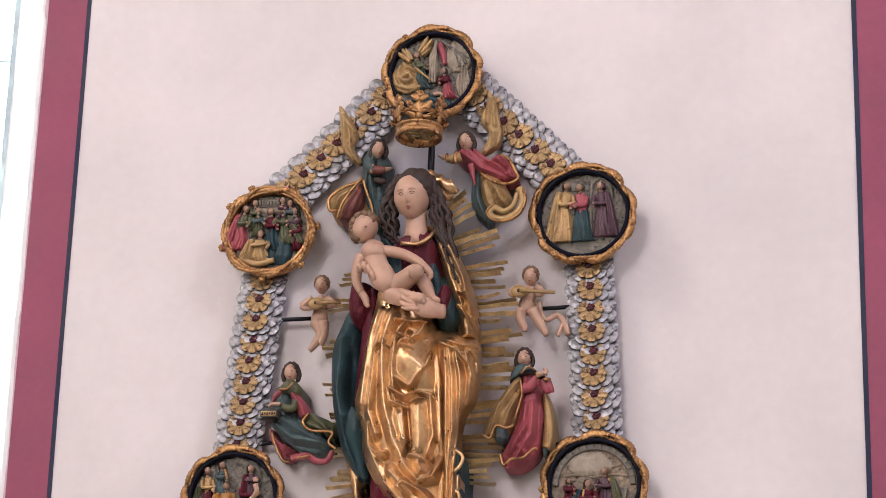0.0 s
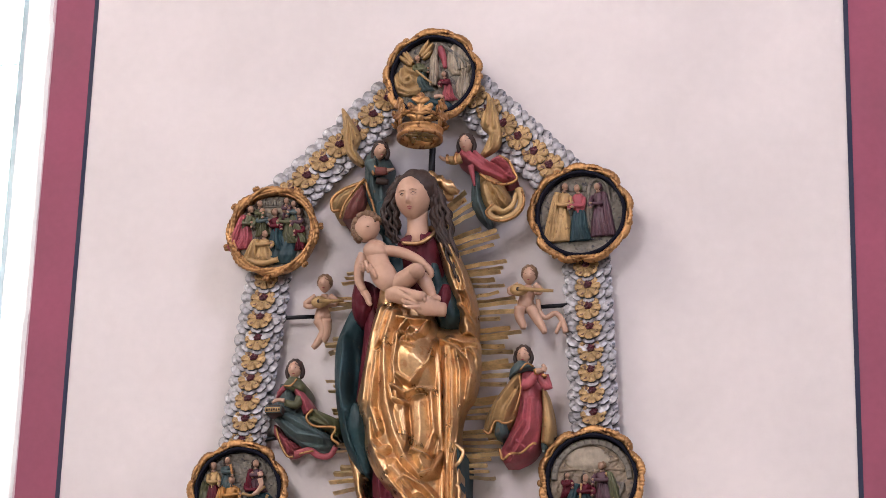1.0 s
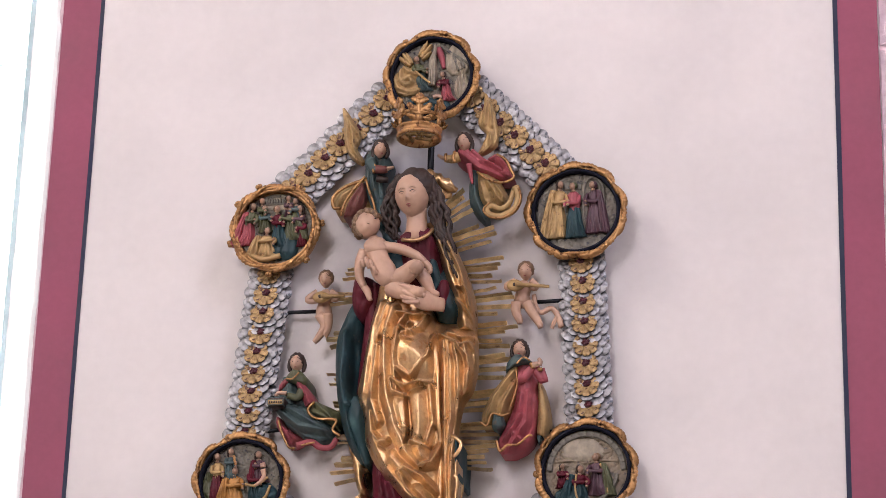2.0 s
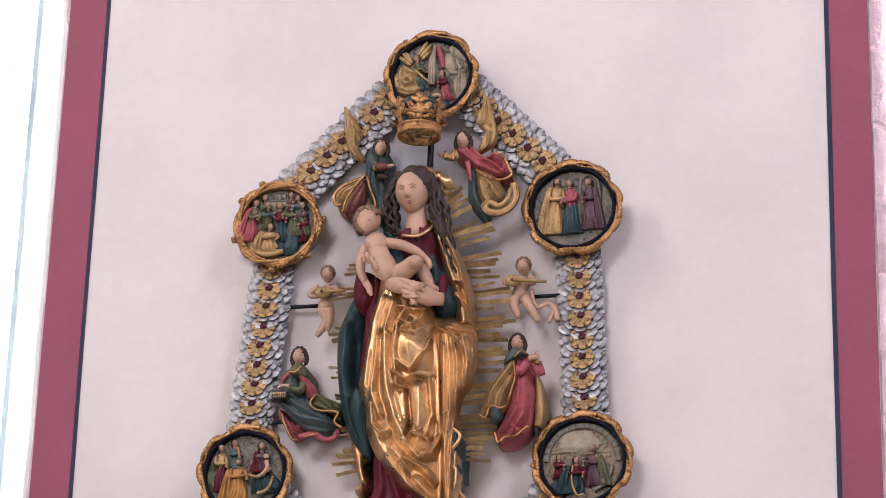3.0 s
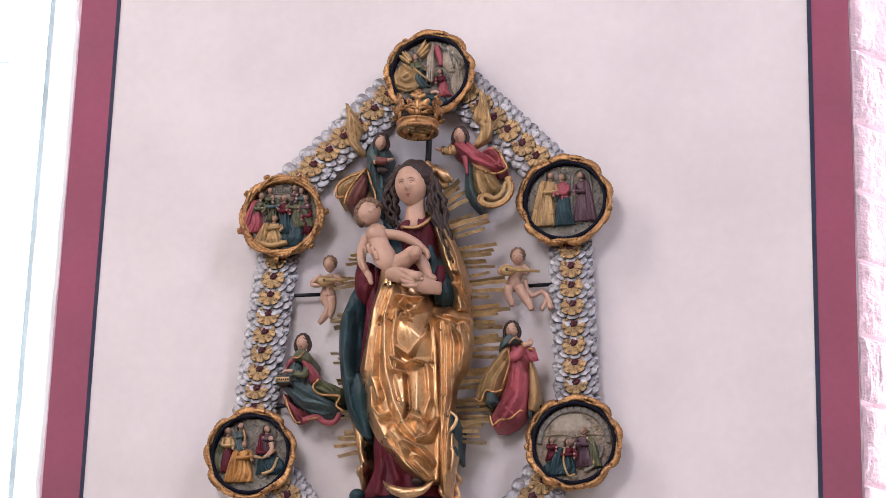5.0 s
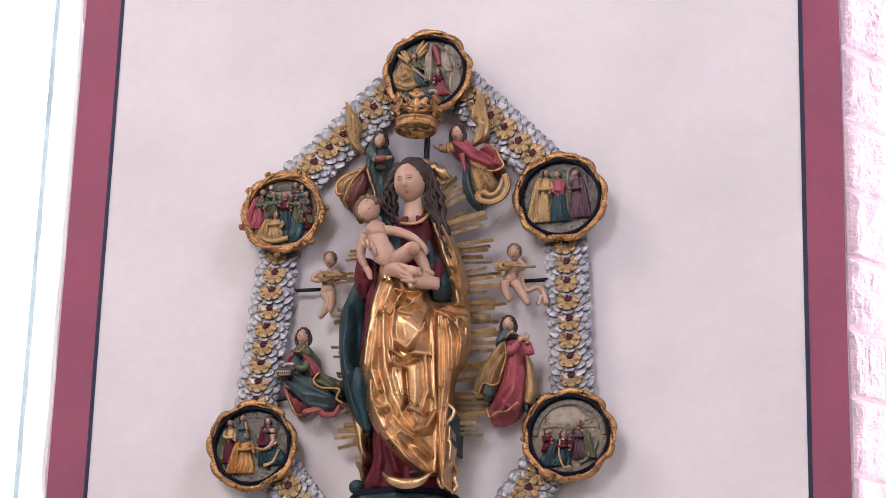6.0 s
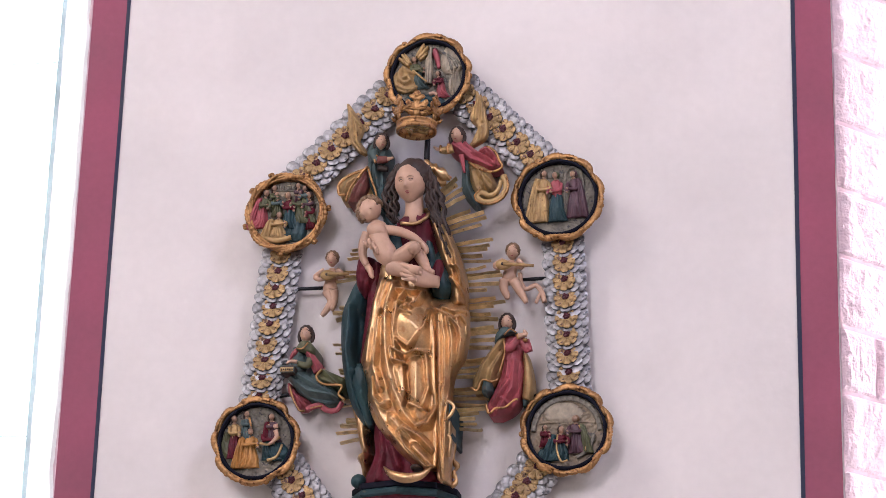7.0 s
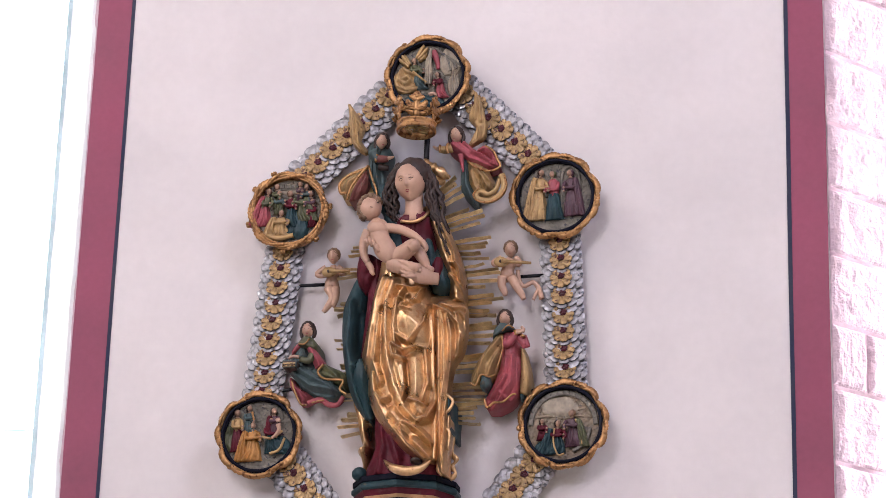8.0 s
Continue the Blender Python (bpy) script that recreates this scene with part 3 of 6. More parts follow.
def smooth_rows(table, n):
    out = []
    m = len(table)
    for k in range(n):
        s = k / (n - 1) * (m - 1)
        i = min(int(s), m - 2)
        t = s - i
        a, b = table[i], table[i + 1]
        p, q = table[max(i - 1, 0)], table[min(i + 2, m - 1)]
        out.append(0.5 * (2 * b * 0 + 2 * a + (b - p) * t + (2 * p - 5 * a + 4 * b - q) * t * t + (3 * a - p - 3 * b + q) * t ** 3))
    return out


def settle(name, bm, materials, base, label, category, group=""):
    """Links a figure as one mesh with its origin at its base."""
    bmesh.ops.recalc_face_normals(bm, faces=bm.faces)
    bmesh.ops.translate(bm, verts=bm.verts, vec=-Vector(base))
    ob = new(name, finish(name, bm, materials))
    ob.matrix_basis = Matrix.Translation(base)
    return tagged(ob, label, category, group)


def p3(x, z, y):
    return Vector((x, -y, z))


def head(bm, x, z, y, r, skin, hair, turn=0.0, long_hair=False):
    """A plain carved head: an egg with a small ridge, and a cap of hair."""
    def egg(n, c):
        if n.z < 0:
            c.x *= 1 - 0.28 * n.z * n.z
            c.y *= 1 - 0.18 * n.z * n.z
        if n.y < -0.8 and abs(n.x) < 0.35:
            c.y -= r * 0.16 * max(0.0, 1 - abs(n.x) / 0.3) * max(0.0, 1 - abs(n.z + 0.12) / 0.32)
        return c
    ball(bm, (x, -y, z), (r * 0.78, r * 0.9, r * 1.08), skin, (12, 0, turn), 24, 18, egg)

    m = pose(x, -y, z, 12, 0, turn)
    for k in (-1, 1):
        ball(bm, m @ Vector((k * r * 0.27, -r * 0.80, r * 0.14)), (r * 0.11, r * 0.06, r * 0.035), hair, (0, 0, turn), 8, 5)
    ball(bm, m @ Vector((0, -r * 0.78, -r * 0.52)), (r * 0.17, r * 0.06, r * 0.05), 1, (0, 0, turn), 8, 5)

    def locks(n, c):
        return c * (1 + 0.05 * math.sin(9 * math.atan2(n.x, n.z) + 7 * n.y))
    ball(bm, (x, -y + r * 0.20, z + r * 0.30), (r * 0.96, r * 1.0, r * 1.02), hair, (0, 0, turn), 24, 16, locks)
    if long_hair:
        for s in (-1, 1):
            tube(bm, smooth_path([(x + s * r * 0.75, -y, z + r * 0.5), (x + s * r * 0.95, -y + 0.2 * r, z - r * 0.3), (x + s * r * 0.7, -y + 0.2 * r, z - r * 1.1)], 8), [r * 0.25] * 7 + [r * 0.1], 8, hair)


# the tall central figure
def central_figure():
    bm = bmesh.new()
    gold, teal, red, skin, hair, light = range(6)
    # red dress under the mantle
    f = Folds(0.004, 0.010, 26)
    f.crest(0.02, 0.03, -0.265, 4.381, -0.249, 4.246, -0.266, 4.126).crest(0.02, 0.03, -0.214, 4.299, -0.167, 4.178)
    relief(bm, [
        (-0.318, 4.535, 0.018, 4.528, 0.14, 0.12), (-0.320, 4.452, 0.02, 4.445, 0.14, 0.14), (-0.318, 4.342, 0.023, 4.336, 0.14, 0.15),
        (-0.314, 4.26, 0.025, 4.254, 0.14, 0.15), (-0.349, 4.165, 0.033, 4.173, 0.14, 0.16), (-0.358, 4.119, 0.042, 4.119, 0.14, 0.16)], red, f)
    relief(bm, [
        (-0.388, 5.184, -0.276, 5.18, 0.14, 0.10), (-0.37, 5.041, -0.271, 5.038, 0.14, 0.12), (-0.381, 4.871, -0.265, 4.868, 0.14, 0.13),
        (-0.397, 4.703, -0.26, 4.7, 0.14, 0.12)], red, Folds(0.003, 0.01, 30), nu=16)
    # mantle lining at the child's side
    f = Folds(0.005, 0.007, 18, 0.3)
    f.crest(0.02, 0.04, -0.444, 4.967, -0.446, 4.742, -0.399, 4.52, -0.332, 4.395)
    f.crest(0.025, 0.03, -0.404, 4.644, -0.367, 4.616, -0.337, 4.546).crest(-0.02, 0.03, -0.403, 4.909, -0.401, 4.713)
    relief(bm, [
        (-0.419, 5.168, -0.358, 5.178, 0.10, 0.06), (-0.455, 5.078, -0.361, 5.104, 0.11, 0.08), (-0.492, 4.979, -0.368, 4.99, 0.12, 0.09),
        (-0.499, 4.865, -0.374, 4.862, 0.12, 0.10), (-0.489, 4.752, -0.381, 4.75, 0.12, 0.11), (-0.473, 4.654, -0.361, 4.666, 0.12, 0.12),
        (-0.45, 4.556, -0.341, 4.568, 0.12, 0.12), (-0.414, 4.472, -0.335, 4.485, 0.12, 0.10), (-0.368, 4.408, -0.335, 4.407, 0.12, 0.06)], teal, f, nu=24)
    # gilded tail of the mantle below the lining
    relief(bm, [
        (-0.436, 4.506, -0.375, 4.491, 0.10, 0.05), (-0.411, 4.422, -0.35, 4.421, 0.10, 0.07), (-0.394, 4.339, -0.339, 4.338, 0.10, 0.08),
        (-0.375, 4.284, -0.326, 4.283, 0.12, 0.08), (-0.393, 4.254, -0.323, 4.27, 0.14, 0.08), (-0.376, 4.221, -0.333, 4.237, 0.14, 0.06), (-0.368, 4.172, -0.336, 4.172, 0.12, 0.04)], gold, Folds(0.006, 0.006, 40), nu=16, nv=50)
    # its corner, turned over the edge of the apron
    relief(bm, [(-0.389, 4.68, -0.363, 4.674, 0.24, 0.03), (-0.406, 4.637, -0.33, 4.636, 0.24, 0.05), (-0.409, 4.579, -0.323, 4.578, 0.24, 0.055), (-0.393, 4.526, -0.325, 4.525, 0.22, 0.055), (-0.374, 4.463, -0.319, 4.462, 0.2, 0.05), (-0.342, 4.394, -0.311, 4.393, 0.2, 0.03)], teal, Folds(0.003, 0.004, 26), nu=20, nv=30)
    # big gilded apron of the mantle
    f = Folds(0.0018, 0.0006, 20, 0.5)
    c = f.roll
    c(0.03, 0.024, -0.266, 5.055, -0.299, 4.954, -0.312, 4.822, -0.324, 4.664)
    c(0.04, 0.026, -0.234, 5.032, -0.266, 4.913, -0.274, 4.768, -0.286, 4.624, -0.252, 4.532)
    c(0.046, 0.034, -0.208, 5.018, -0.237, 4.899, -0.23, 4.767, -0.215, 4.636, -0.177, 4.505, -0.125, 4.401)
    c(0.034, 0.024, -0.184, 4.924, -0.195, 4.792, -0.174, 4.648)
    c(0.04, 0.085, -0.124, 4.838, -0.084, 4.803)
    c(0.05, 0.02, -0.039, 4.907, -0.057, 4.815, -0.091, 4.764, -0.12, 4.717)
    c(0.036, 0.06, -0.162, 4.595, -0.139, 4.504)
    c(0.04, 0.05, -0.084, 4.638, -0.076, 4.529, -0.077, 4.472)
    c(0.046, 0.026, -0.042, 4.679, -0.025, 4.528, -0.045, 4.445)
    c(0.052, 0.016, -0.202, 4.703, -0.19, 4.653, -0.143, 4.634)
    c(0.06, 0.016, -0.199, 4.708, -0.139, 4.67, -0.086, 4.695, -0.043, 4.689)
    c(0.054, 0.018, -0.178, 4.753, -0.125, 4.717)
    c(0.05, 0.018, -0.146, 4.406, -0.111, 4.442, -0.052, 4.42)
    c(0.052, 0.026, -0.135, 4.406, -0.075, 4.338, -0.025, 4.36, 0.008, 4.444)
    c(0.042, 0.04, -0.077, 4.413, -0.064, 4.379)
    c(0.046, 0.022, -0.16, 4.319, -0.133, 4.337, -0.061, 4.297, -0.004, 4.24)
    c(0.044, 0.02, -0.158, 4.324, -0.12, 4.247, -0.037, 4.165)
    c(0.036, 0.034, -0.191, 4.381, -0.132, 4.311)
    c(0.036, 0.026, -0.278, 4.476, -0.215, 4.346, -0.12, 4.232, -0.026, 4.149)
    c(0.044, 0.022, -0.292, 4.58, -0.284, 4.494, -0.244, 4.449, -0.213, 4.449)
    c(0.036, 0.03, -0.085, 4.246, -0.012, 4.174)
    c(0.048, 0.022, -0.029, 4.92, -0.014, 4.762, -0.003, 4.553, 0.017, 4.398, 0.016, 4.174)
    c(0.05, 0.018, 0.002, 4.906, 0.021, 4.708, 0.029, 4.501, 0.026, 4.245, 0.036, 4.093)
    c(0.056, 0.014, -0.149, 4.982, -0.176, 4.937, -0.121, 4.907)
    c(0.054, 0.013, -0.12, 4.875, -0.167, 4.892, -0.133, 4.95)
    c(0.05, 0.016, -0.186, 4.999, -0.121, 4.986, -0.067, 5.001)
    c(0.046, 0.016, -0.07, 4.996, -0.094, 4.935, -0.144, 4.907)
    c = f.crest
    c(-0.03, 0.016, -0.132, 4.621, -0.116, 4.498, -0.126, 4.432)
    c(-0.03, 0.014, -0.255, 4.894, -0.275, 4.874)
    c(-0.03, 0.014, -0.022, 4.502, -0.035, 4.425)
    c(-0.03, 0.012, -0.17, 4.911, -0.143, 4.929)
    relief(bm, [(-0.286, 5.145, -0.103, 5.11, 0.29, 0.035), (-0.307, 5.072, -0.059, 5.029, 0.24, 0.11), (-0.327, 4.978, -0.032, 4.95, 0.24, 0.13),
        (-0.344, 4.871, -0.007, 4.841, 0.24, 0.14), (-0.359, 4.769, 0.007, 4.739, 0.24, 0.15), (-0.371, 4.671, 0.015, 4.641, 0.24, 0.15),
        (-0.338, 4.573, 0.02, 4.545, 0.24, 0.15), (-0.33, 4.483, 0.023, 4.467, 0.24, 0.15), (-0.293, 4.396, 0.023, 4.377, 0.25, 0.14),
        (-0.231, 4.309, 0.023, 4.295, 0.26, 0.12), (-0.16, 4.233, 0.022, 4.229, 0.27, 0.1), (-0.074, 4.168, 0.018, 4.169, 0.28, 0.07)],
        gold, f, back=0.16, nu=150, nv=300)
    # gilded fall of the mantle at the other side
    f = Folds(0.0025, 0.001, 20, 0.4)
    c = f.roll
    c(0.034, 0.026, 0.015, 4.918, 0.035, 4.772, 0.041, 4.563, 0.039, 4.447)
    c(0.04, 0.022, 0.006, 4.879, 0.017, 4.668, 0.021, 4.46, 0.042, 4.127)
    c(0.04, 0.024, 0.047, 4.877, 0.068, 4.771, 0.071, 4.562, 0.05, 4.408, 0.048, 4.127)
    c(0.044, 0.022, 0.089, 4.861, 0.112, 4.77, 0.099, 4.653)
    c(0.04, 0.016, 0.135, 4.87, 0.142, 4.77, 0.119, 4.665, 0.095, 4.64)
    c(0.054, 0.016, -0.015, 4.911, 0.055, 4.872, 0.105, 4.813)
    c(0.056, 0.014, 0.021, 4.915, 0.08, 4.892, 0.126, 4.904)
    c(0.05, 0.014, 0.068, 4.861, 0.106, 4.876, 0.135, 4.843)
    c(0.044, 0.018, 0.072, 4.42, 0.074, 4.279, 0.063, 4.102)
    c(0.04, 0.02, 0.039, 4.537, 0.026, 4.357)
    relief(bm, [(-0.065, 5.019, 0.063, 4.988, 0.21, 0.02), (-0.058, 4.973, 0.122, 4.933, 0.26, 0.03), (-0.051, 4.892, 0.129, 4.864, 0.29, 0.035),
        (-0.043, 4.811, 0.129, 4.785, 0.29, 0.035), (-0.036, 4.731, 0.11, 4.693, 0.29, 0.035), (-0.032, 4.678, 0.078, 4.641, 0.29, 0.035),
        (-0.026, 4.585, 0.06, 4.563, 0.29, 0.035), (-0.021, 4.493, 0.062, 4.471, 0.29, 0.035), (-0.018, 4.375, 0.073, 4.355, 0.29, 0.035),
        (-0.013, 4.284, 0.068, 4.264, 0.29, 0.035), (-0.005, 4.194, 0.061, 4.176, 0.29, 0.035), (0.012, 4.121, 0.062, 4.107, 0.19, 0.12)],
        gold, f, back=0.21, nu=64, nv=200)
    # rippled hem with its lining
    tube(bm, smooth_path([p3(0.049, 4.481, .335), p3(0.084, 4.448, .335), p3(0.072, 4.405, .345), p3(0.036, 4.373, .335), p3(0.042, 4.325, .335), p3(0.072, 4.298, .335), p3(0.067, 4.212, .335)], 26), 0.008, 7, gold)
    relief(bm, [(0.045, 4.476, 0.072, 4.47, .30, .035), (0.054, 4.438, 0.076, 4.443, .30, .035), (0.048, 4.4, 0.074, 4.405, .30, .035), (0.035, 4.365, 0.072, 4.364, .30, .035), (0.041, 4.33, 0.073, 4.335, .30, .035), (0.063, 4.303, 0.074, 4.308, .30, .025)], teal, PLAIN, nu=8, nv=24)
    tube(bm, smooth_path([p3(0.063, 4.32, .2), p3(0.063, 4.239, .2), p3(0.083, 4.199, .2), p3(0.065, 4.169, .2), p3(0.081, 4.137, .2), p3(0.056, 4.105, .2)], 26), [0.011 + 0.004 * math.sin(i * 0.9) for i in range(26)], 8, gold, flat=0.6)
    tube(bm, smooth_path([p3(0.007, 4.216, .3), p3(0.031, 4.183, .3), p3(0.014, 4.151, .3), p3(0.036, 4.103, .3)], 18), [0.010 + 0.004 * math.sin(i) for i in range(18)], 8, gold)
    # mantle over the shoulder
    f = Folds(0.006, 0.008, 26)
    f.roll(0.03, 0.03, -0.04, 5.34, 0.024, 5.21, 0.072, 5.04, 0.09, 4.956).roll(0.03, 0.024, 0.01, 5.34, 0.07, 5.2, 0.108, 5.03)
    f.crest(0.026, 0.018, 0.004, 5.324, 0.062, 5.195, 0.104, 5.039).crest(-0.022, 0.018, -0.012, 5.311, 0.053, 5.125)
    f.crest(0.026, 0.016, 0.053, 5.125, 0.097, 5.101, 0.114, 5.061).crest(0.024, 0.014, 0.044, 5.069, 0.088, 5.023, 0.116, 4.983)
    relief(bm, [
        (-0.113, 5.437, -0.069, 5.441, 0.20, 0.05), (-0.086, 5.39, -0.0, 5.375, 0.20, 0.07), (-0.054, 5.311, 0.037, 5.294, 0.20, 0.09),
        (-0.029, 5.224, 0.07, 5.221, 0.20, 0.10), (-0.005, 5.138, 0.093, 5.144, 0.20, 0.10), (0.025, 5.053, 0.109, 5.064, 0.21, 0.08), (0.040, 4.95, 0.112, 4.95, 0.23, 0.06)], gold, f, back=0.15, nu=48, nv=120)
    relief(bm, [
        (-0.107, 5.241, -0.019, 5.238, 0.20, 0.05), (-0.085, 5.169, 0.016, 5.166, 0.22, 0.07), (-0.053, 5.097, 0.048, 5.094, 0.23, 0.08),
        (-0.051, 5.041, 0.063, 5.038, 0.23, 0.09), (-0.045, 4.998, 0.053, 5.004, 0.22, 0.08), (-0.022, 4.972, 0.035, 4.977, 0.21, 0.05)], teal, Folds(0.003, 0.004, 20), nu=24, nv=50)
    # bodice and the dark veil between bodice and child
    relief(bm, [
        (-0.192, 5.385, -0.079, 5.404, 0.24, 0.07), (-0.218, 5.346, -0.059, 5.352, 0.29, 0.035), (-0.232, 5.26, -0.037, 5.268, 0.22, 0.09),
        (-0.243, 5.175, -0.01, 5.182, 0.21, 0.10), (-0.252, 5.062, 0.007, 5.055, 0.18, 0.10)], red, Folds(0.002, 0.006, 26), nu=30, nv=50)
    relief(bm, [
        (-0.081, 5.256, -0.049, 5.255, 0.27, 0.03), (-0.09, 5.185, -0.03, 5.184, 0.27, 0.03), (-0.096, 5.101, -0.022, 5.099, 0.27, 0.03)], teal, Folds(0.003, 0.005, 30), nu=12, nv=30)
    relief(bm, [
        (-0.267, 5.319, -0.173, 5.31, 0.25, 0.05), (-0.27, 5.233, -0.17, 5.23, 0.25, 0.05), (-0.255, 5.133, -0.131, 5.115, 0.24, 0.06), (-0.252, 5.048, -0.115, 5.041, 0.22, 0.06)], teal, Folds(0.003, 0.006, 30), nu=16, nv=30)
    tube(bm, smooth_path([p3(-0.192, 5.34, .32), p3(-0.124, 5.328, .34), p3(-0.081, 5.353, .33), p3(-0.063, 5.388, .30)], 16), 0.009, 8, gold)
    # shoulders, neck, head
    relief(bm, [(-0.177, 5.425, -0.105, 5.428, 0.24, 0.05), (-0.203, 5.388, -0.082, 5.398, 0.24, 0.06), (-0.218, 5.34, -0.075, 5.352, 0.24, 0.06)], skin, PLAIN, nu=16, nv=16)
    tube(bm, [p3(-0.136, 5.343, .27), p3(-0.138, 5.392, .275), p3(-0.139, 5.444, .28), p3(-0.144, 5.487, .28)], [0.062, 0.047, 0.043, 0.046], 18, skin)

    def face(n, c):
        if n.z < 0:
            c.x *= 1 - 0.30 * n.z * n.z
            c.y *= 1 - 0.16 * n.z * n.z
        if n.y < 0:
            soft = lambda d: max(0.0, 1 - d * d) ** 2
            side = abs(n.x)
            ridge = soft(n.x / (0.15 + 0.10 * max(0.0, 0.15 - n.z))) * max(0.0, min(1.0, (0.30 - n.z) / 0.55)) * min(1.0, max(0.0, (n.z + 0.36) / 0.12))
            brow = soft((n.z - 0.26 + 0.3 * (side - 0.3) ** 2) / 0.09) * soft((side - 0.33) / 0.3)
            socket = soft((n.z - 0.10) / 0.17) * soft((side - 0.34) / 0.24)
            lid = soft((n.z - 0.09) / 0.09) * soft((side - 0.33) / 0.16)
            lips = soft((n.z + 0.47) / 0.05) * soft(n.x / 0.2) + soft((n.z + 0.57) / 0.05) * soft(n.x / 0.16)
            chin = soft((n.z + 0.80) / 0.18) * soft(n.x / 0.3)
            c.y -= 0.020 * ridge + 0.003 * brow - 0.009 * socket + 0.009 * lid + 0.003 * lips + 0.005 * chin
        return c
    hx, hz = -0.155, 5.535
    ball(bm, (hx, -0.315, hz), (0.071, 0.086, 0.096), skin, (10, -5, -6), 88, 64, face)
    turned = pose(hx, -0.315, hz, 10, -5, -6)

    def drawn(flat, radii, mat):
        # a thin raised line on the head
        path = []
        for u, v in zip(flat[::2], flat[1::2]):
            n = Vector((u, -math.sqrt(max(0.0, 1 - u * u - v * v)), v))
            path.append(turned @ (face(n, Vector((n.x * 0.071, n.y * 0.086, n.z * 0.096))) * 1.002))
        path = smooth_path(path, 12)
        tube(bm, path, [radii * math.sin(math.pi * (i + 1.2) / 13.4) for i in range(12)], 7, mat)
    for k in (-1, 1):
        drawn((k * 0.17, 0.06, k * 0.33, 0.115, k * 0.50, 0.07), 0.0018, hair)
        drawn((k * 0.19, 0.04, k * 0.33, 0.005, k * 0.48, 0.05), 0.0012, light)
        drawn((k * 0.13, 0.20, k * 0.33, 0.25, k * 0.56, 0.18), 0.0009, light)
    drawn((-0.16, -0.50, -0.05, -0.475, 0.05, -0.475, 0.16, -0.50), 0.0024, 6)
    drawn((-0.12, -0.54, 0.0, -0.565, 0.12, -0.54), 0.0028, 6)

    def tress(n, c):
        w = math.sin(11 * math.atan2(n.x, n.z + 0.4) + 6 * n.y)
        return c * (1 + 0.028 * w)
    ball(bm, (hx + 0.008, -0.276, hz + 0.047), (0.091, 0.098, 0.092), hair, (0, 0, 4), 48, 28, tress)
    rnd = random.Random(2)
    for pts in (
        (-0.232, 5.613, -0.257, 5.527, -0.254, 5.441, -0.212, 5.347), (-0.22, 5.638, -0.238, 5.523, -0.224, 5.43, -0.24, 5.36), (-0.243, 5.595, -0.281, 5.495, -0.27, 5.417, -0.235, 5.347),
        (-0.082, 5.627, -0.054, 5.516, -0.054, 5.424, -0.02, 5.318), (-0.074, 5.622, -0.032, 5.508, -0.024, 5.402, 0.014, 5.283), (-0.085, 5.6, -0.072, 5.474, -0.03, 5.358, 0.026, 5.183),
        (-0.069, 5.589, -0.018, 5.472, 0.001, 5.379, 0.038, 5.166), (-0.072, 5.553, -0.047, 5.437, -0.001, 5.314, 0.03, 5.225)):
        for strand in range(3):
            off = rnd.uniform(-0.012, 0.012)
            q = [p3(pts[i] + off, pts[i + 1], 0.285 + 0.012 * strand) for i in range(0, 8, 2)]
            path = smooth_path(q, 40)
            ph = rnd.uniform(0, 6)
            path = [p + Vector((0.006 * math.sin(i * 0.7 + ph), 0.005 * math.cos(i * 0.6 + ph), 0)) for i, p in enumerate(path)]
            tube(bm, path, [0.0115 - 0.007 * (i / 39) ** 2 for i in range(40)], 7, hair, bumps=0.2, waves=3)
    # veil end behind the head
    tube(bm, smooth_path([p3(-0.106, 5.69, .22), p3(-0.071, 5.645, .23), p3(-0.026, 5.612, .24), p3(0.019, 5.587, .22)], 20), [0.006 + 0.020 * math.sin(math.pi * i / 20) for i in range(20)], 14, gold, bumps=0.3, waves=3)
    tube(bm, smooth_path([p3(-0.063, 5.629, .2), p3(-0.04, 5.59, .21), p3(-0.006, 5.572, .2)], 12), [0.008 + 0.014 * math.sin(math.pi * i / 12) for i in range(12)], 12, gold, bumps=0.3, waves=3)
    tube(bm, smooth_path([p3(-0.302, 5.558, .22), p3(-0.305, 5.464, .24), p3(-0.271, 5.383, .26), p3(-0.226, 5.326, .28)], 20), [0.02 + 0.006 * math.sin(i) for i in range(20)], 8, teal)
    # sleeves and fingers of the tall figure
    f = Folds(0.006, 0.004, 24)
    relief(bm, [(-0.419, 5.195, -0.33, 5.203, .18, .08), (-0.425, 5.129, -0.306, 5.14, .18, .10), (-0.414, 5.063, -0.314, 5.069, .18, .09), (-0.379, 5.017, -0.34, 5.021, .18, .05)], red, f, nu=24, nv=36)
    relief(bm, [(-0.033, 5.156, 0.005, 5.161, .26, .06), (-0.048, 5.1, 0.018, 5.104, .26, .08), (-0.035, 5.038, 0.014, 5.042, .26, .07), (-0.012, 5.001, 0.007, 5.003, .26, .03)], red, f, nu=20, nv=30)
    tube(bm, smooth_path([p3(-0.001, 5.036, .35), p3(-0.043, 5.036, .38), p3(-0.08, 5.045, .40), p3(-0.109, 5.059, .41)], 12), [0.030, 0.031, 0.032, 0.034, 0.037, 0.040, 0.042, 0.042, 0.041, 0.038, 0.034, 0.026], 14, skin, flat=0.6)
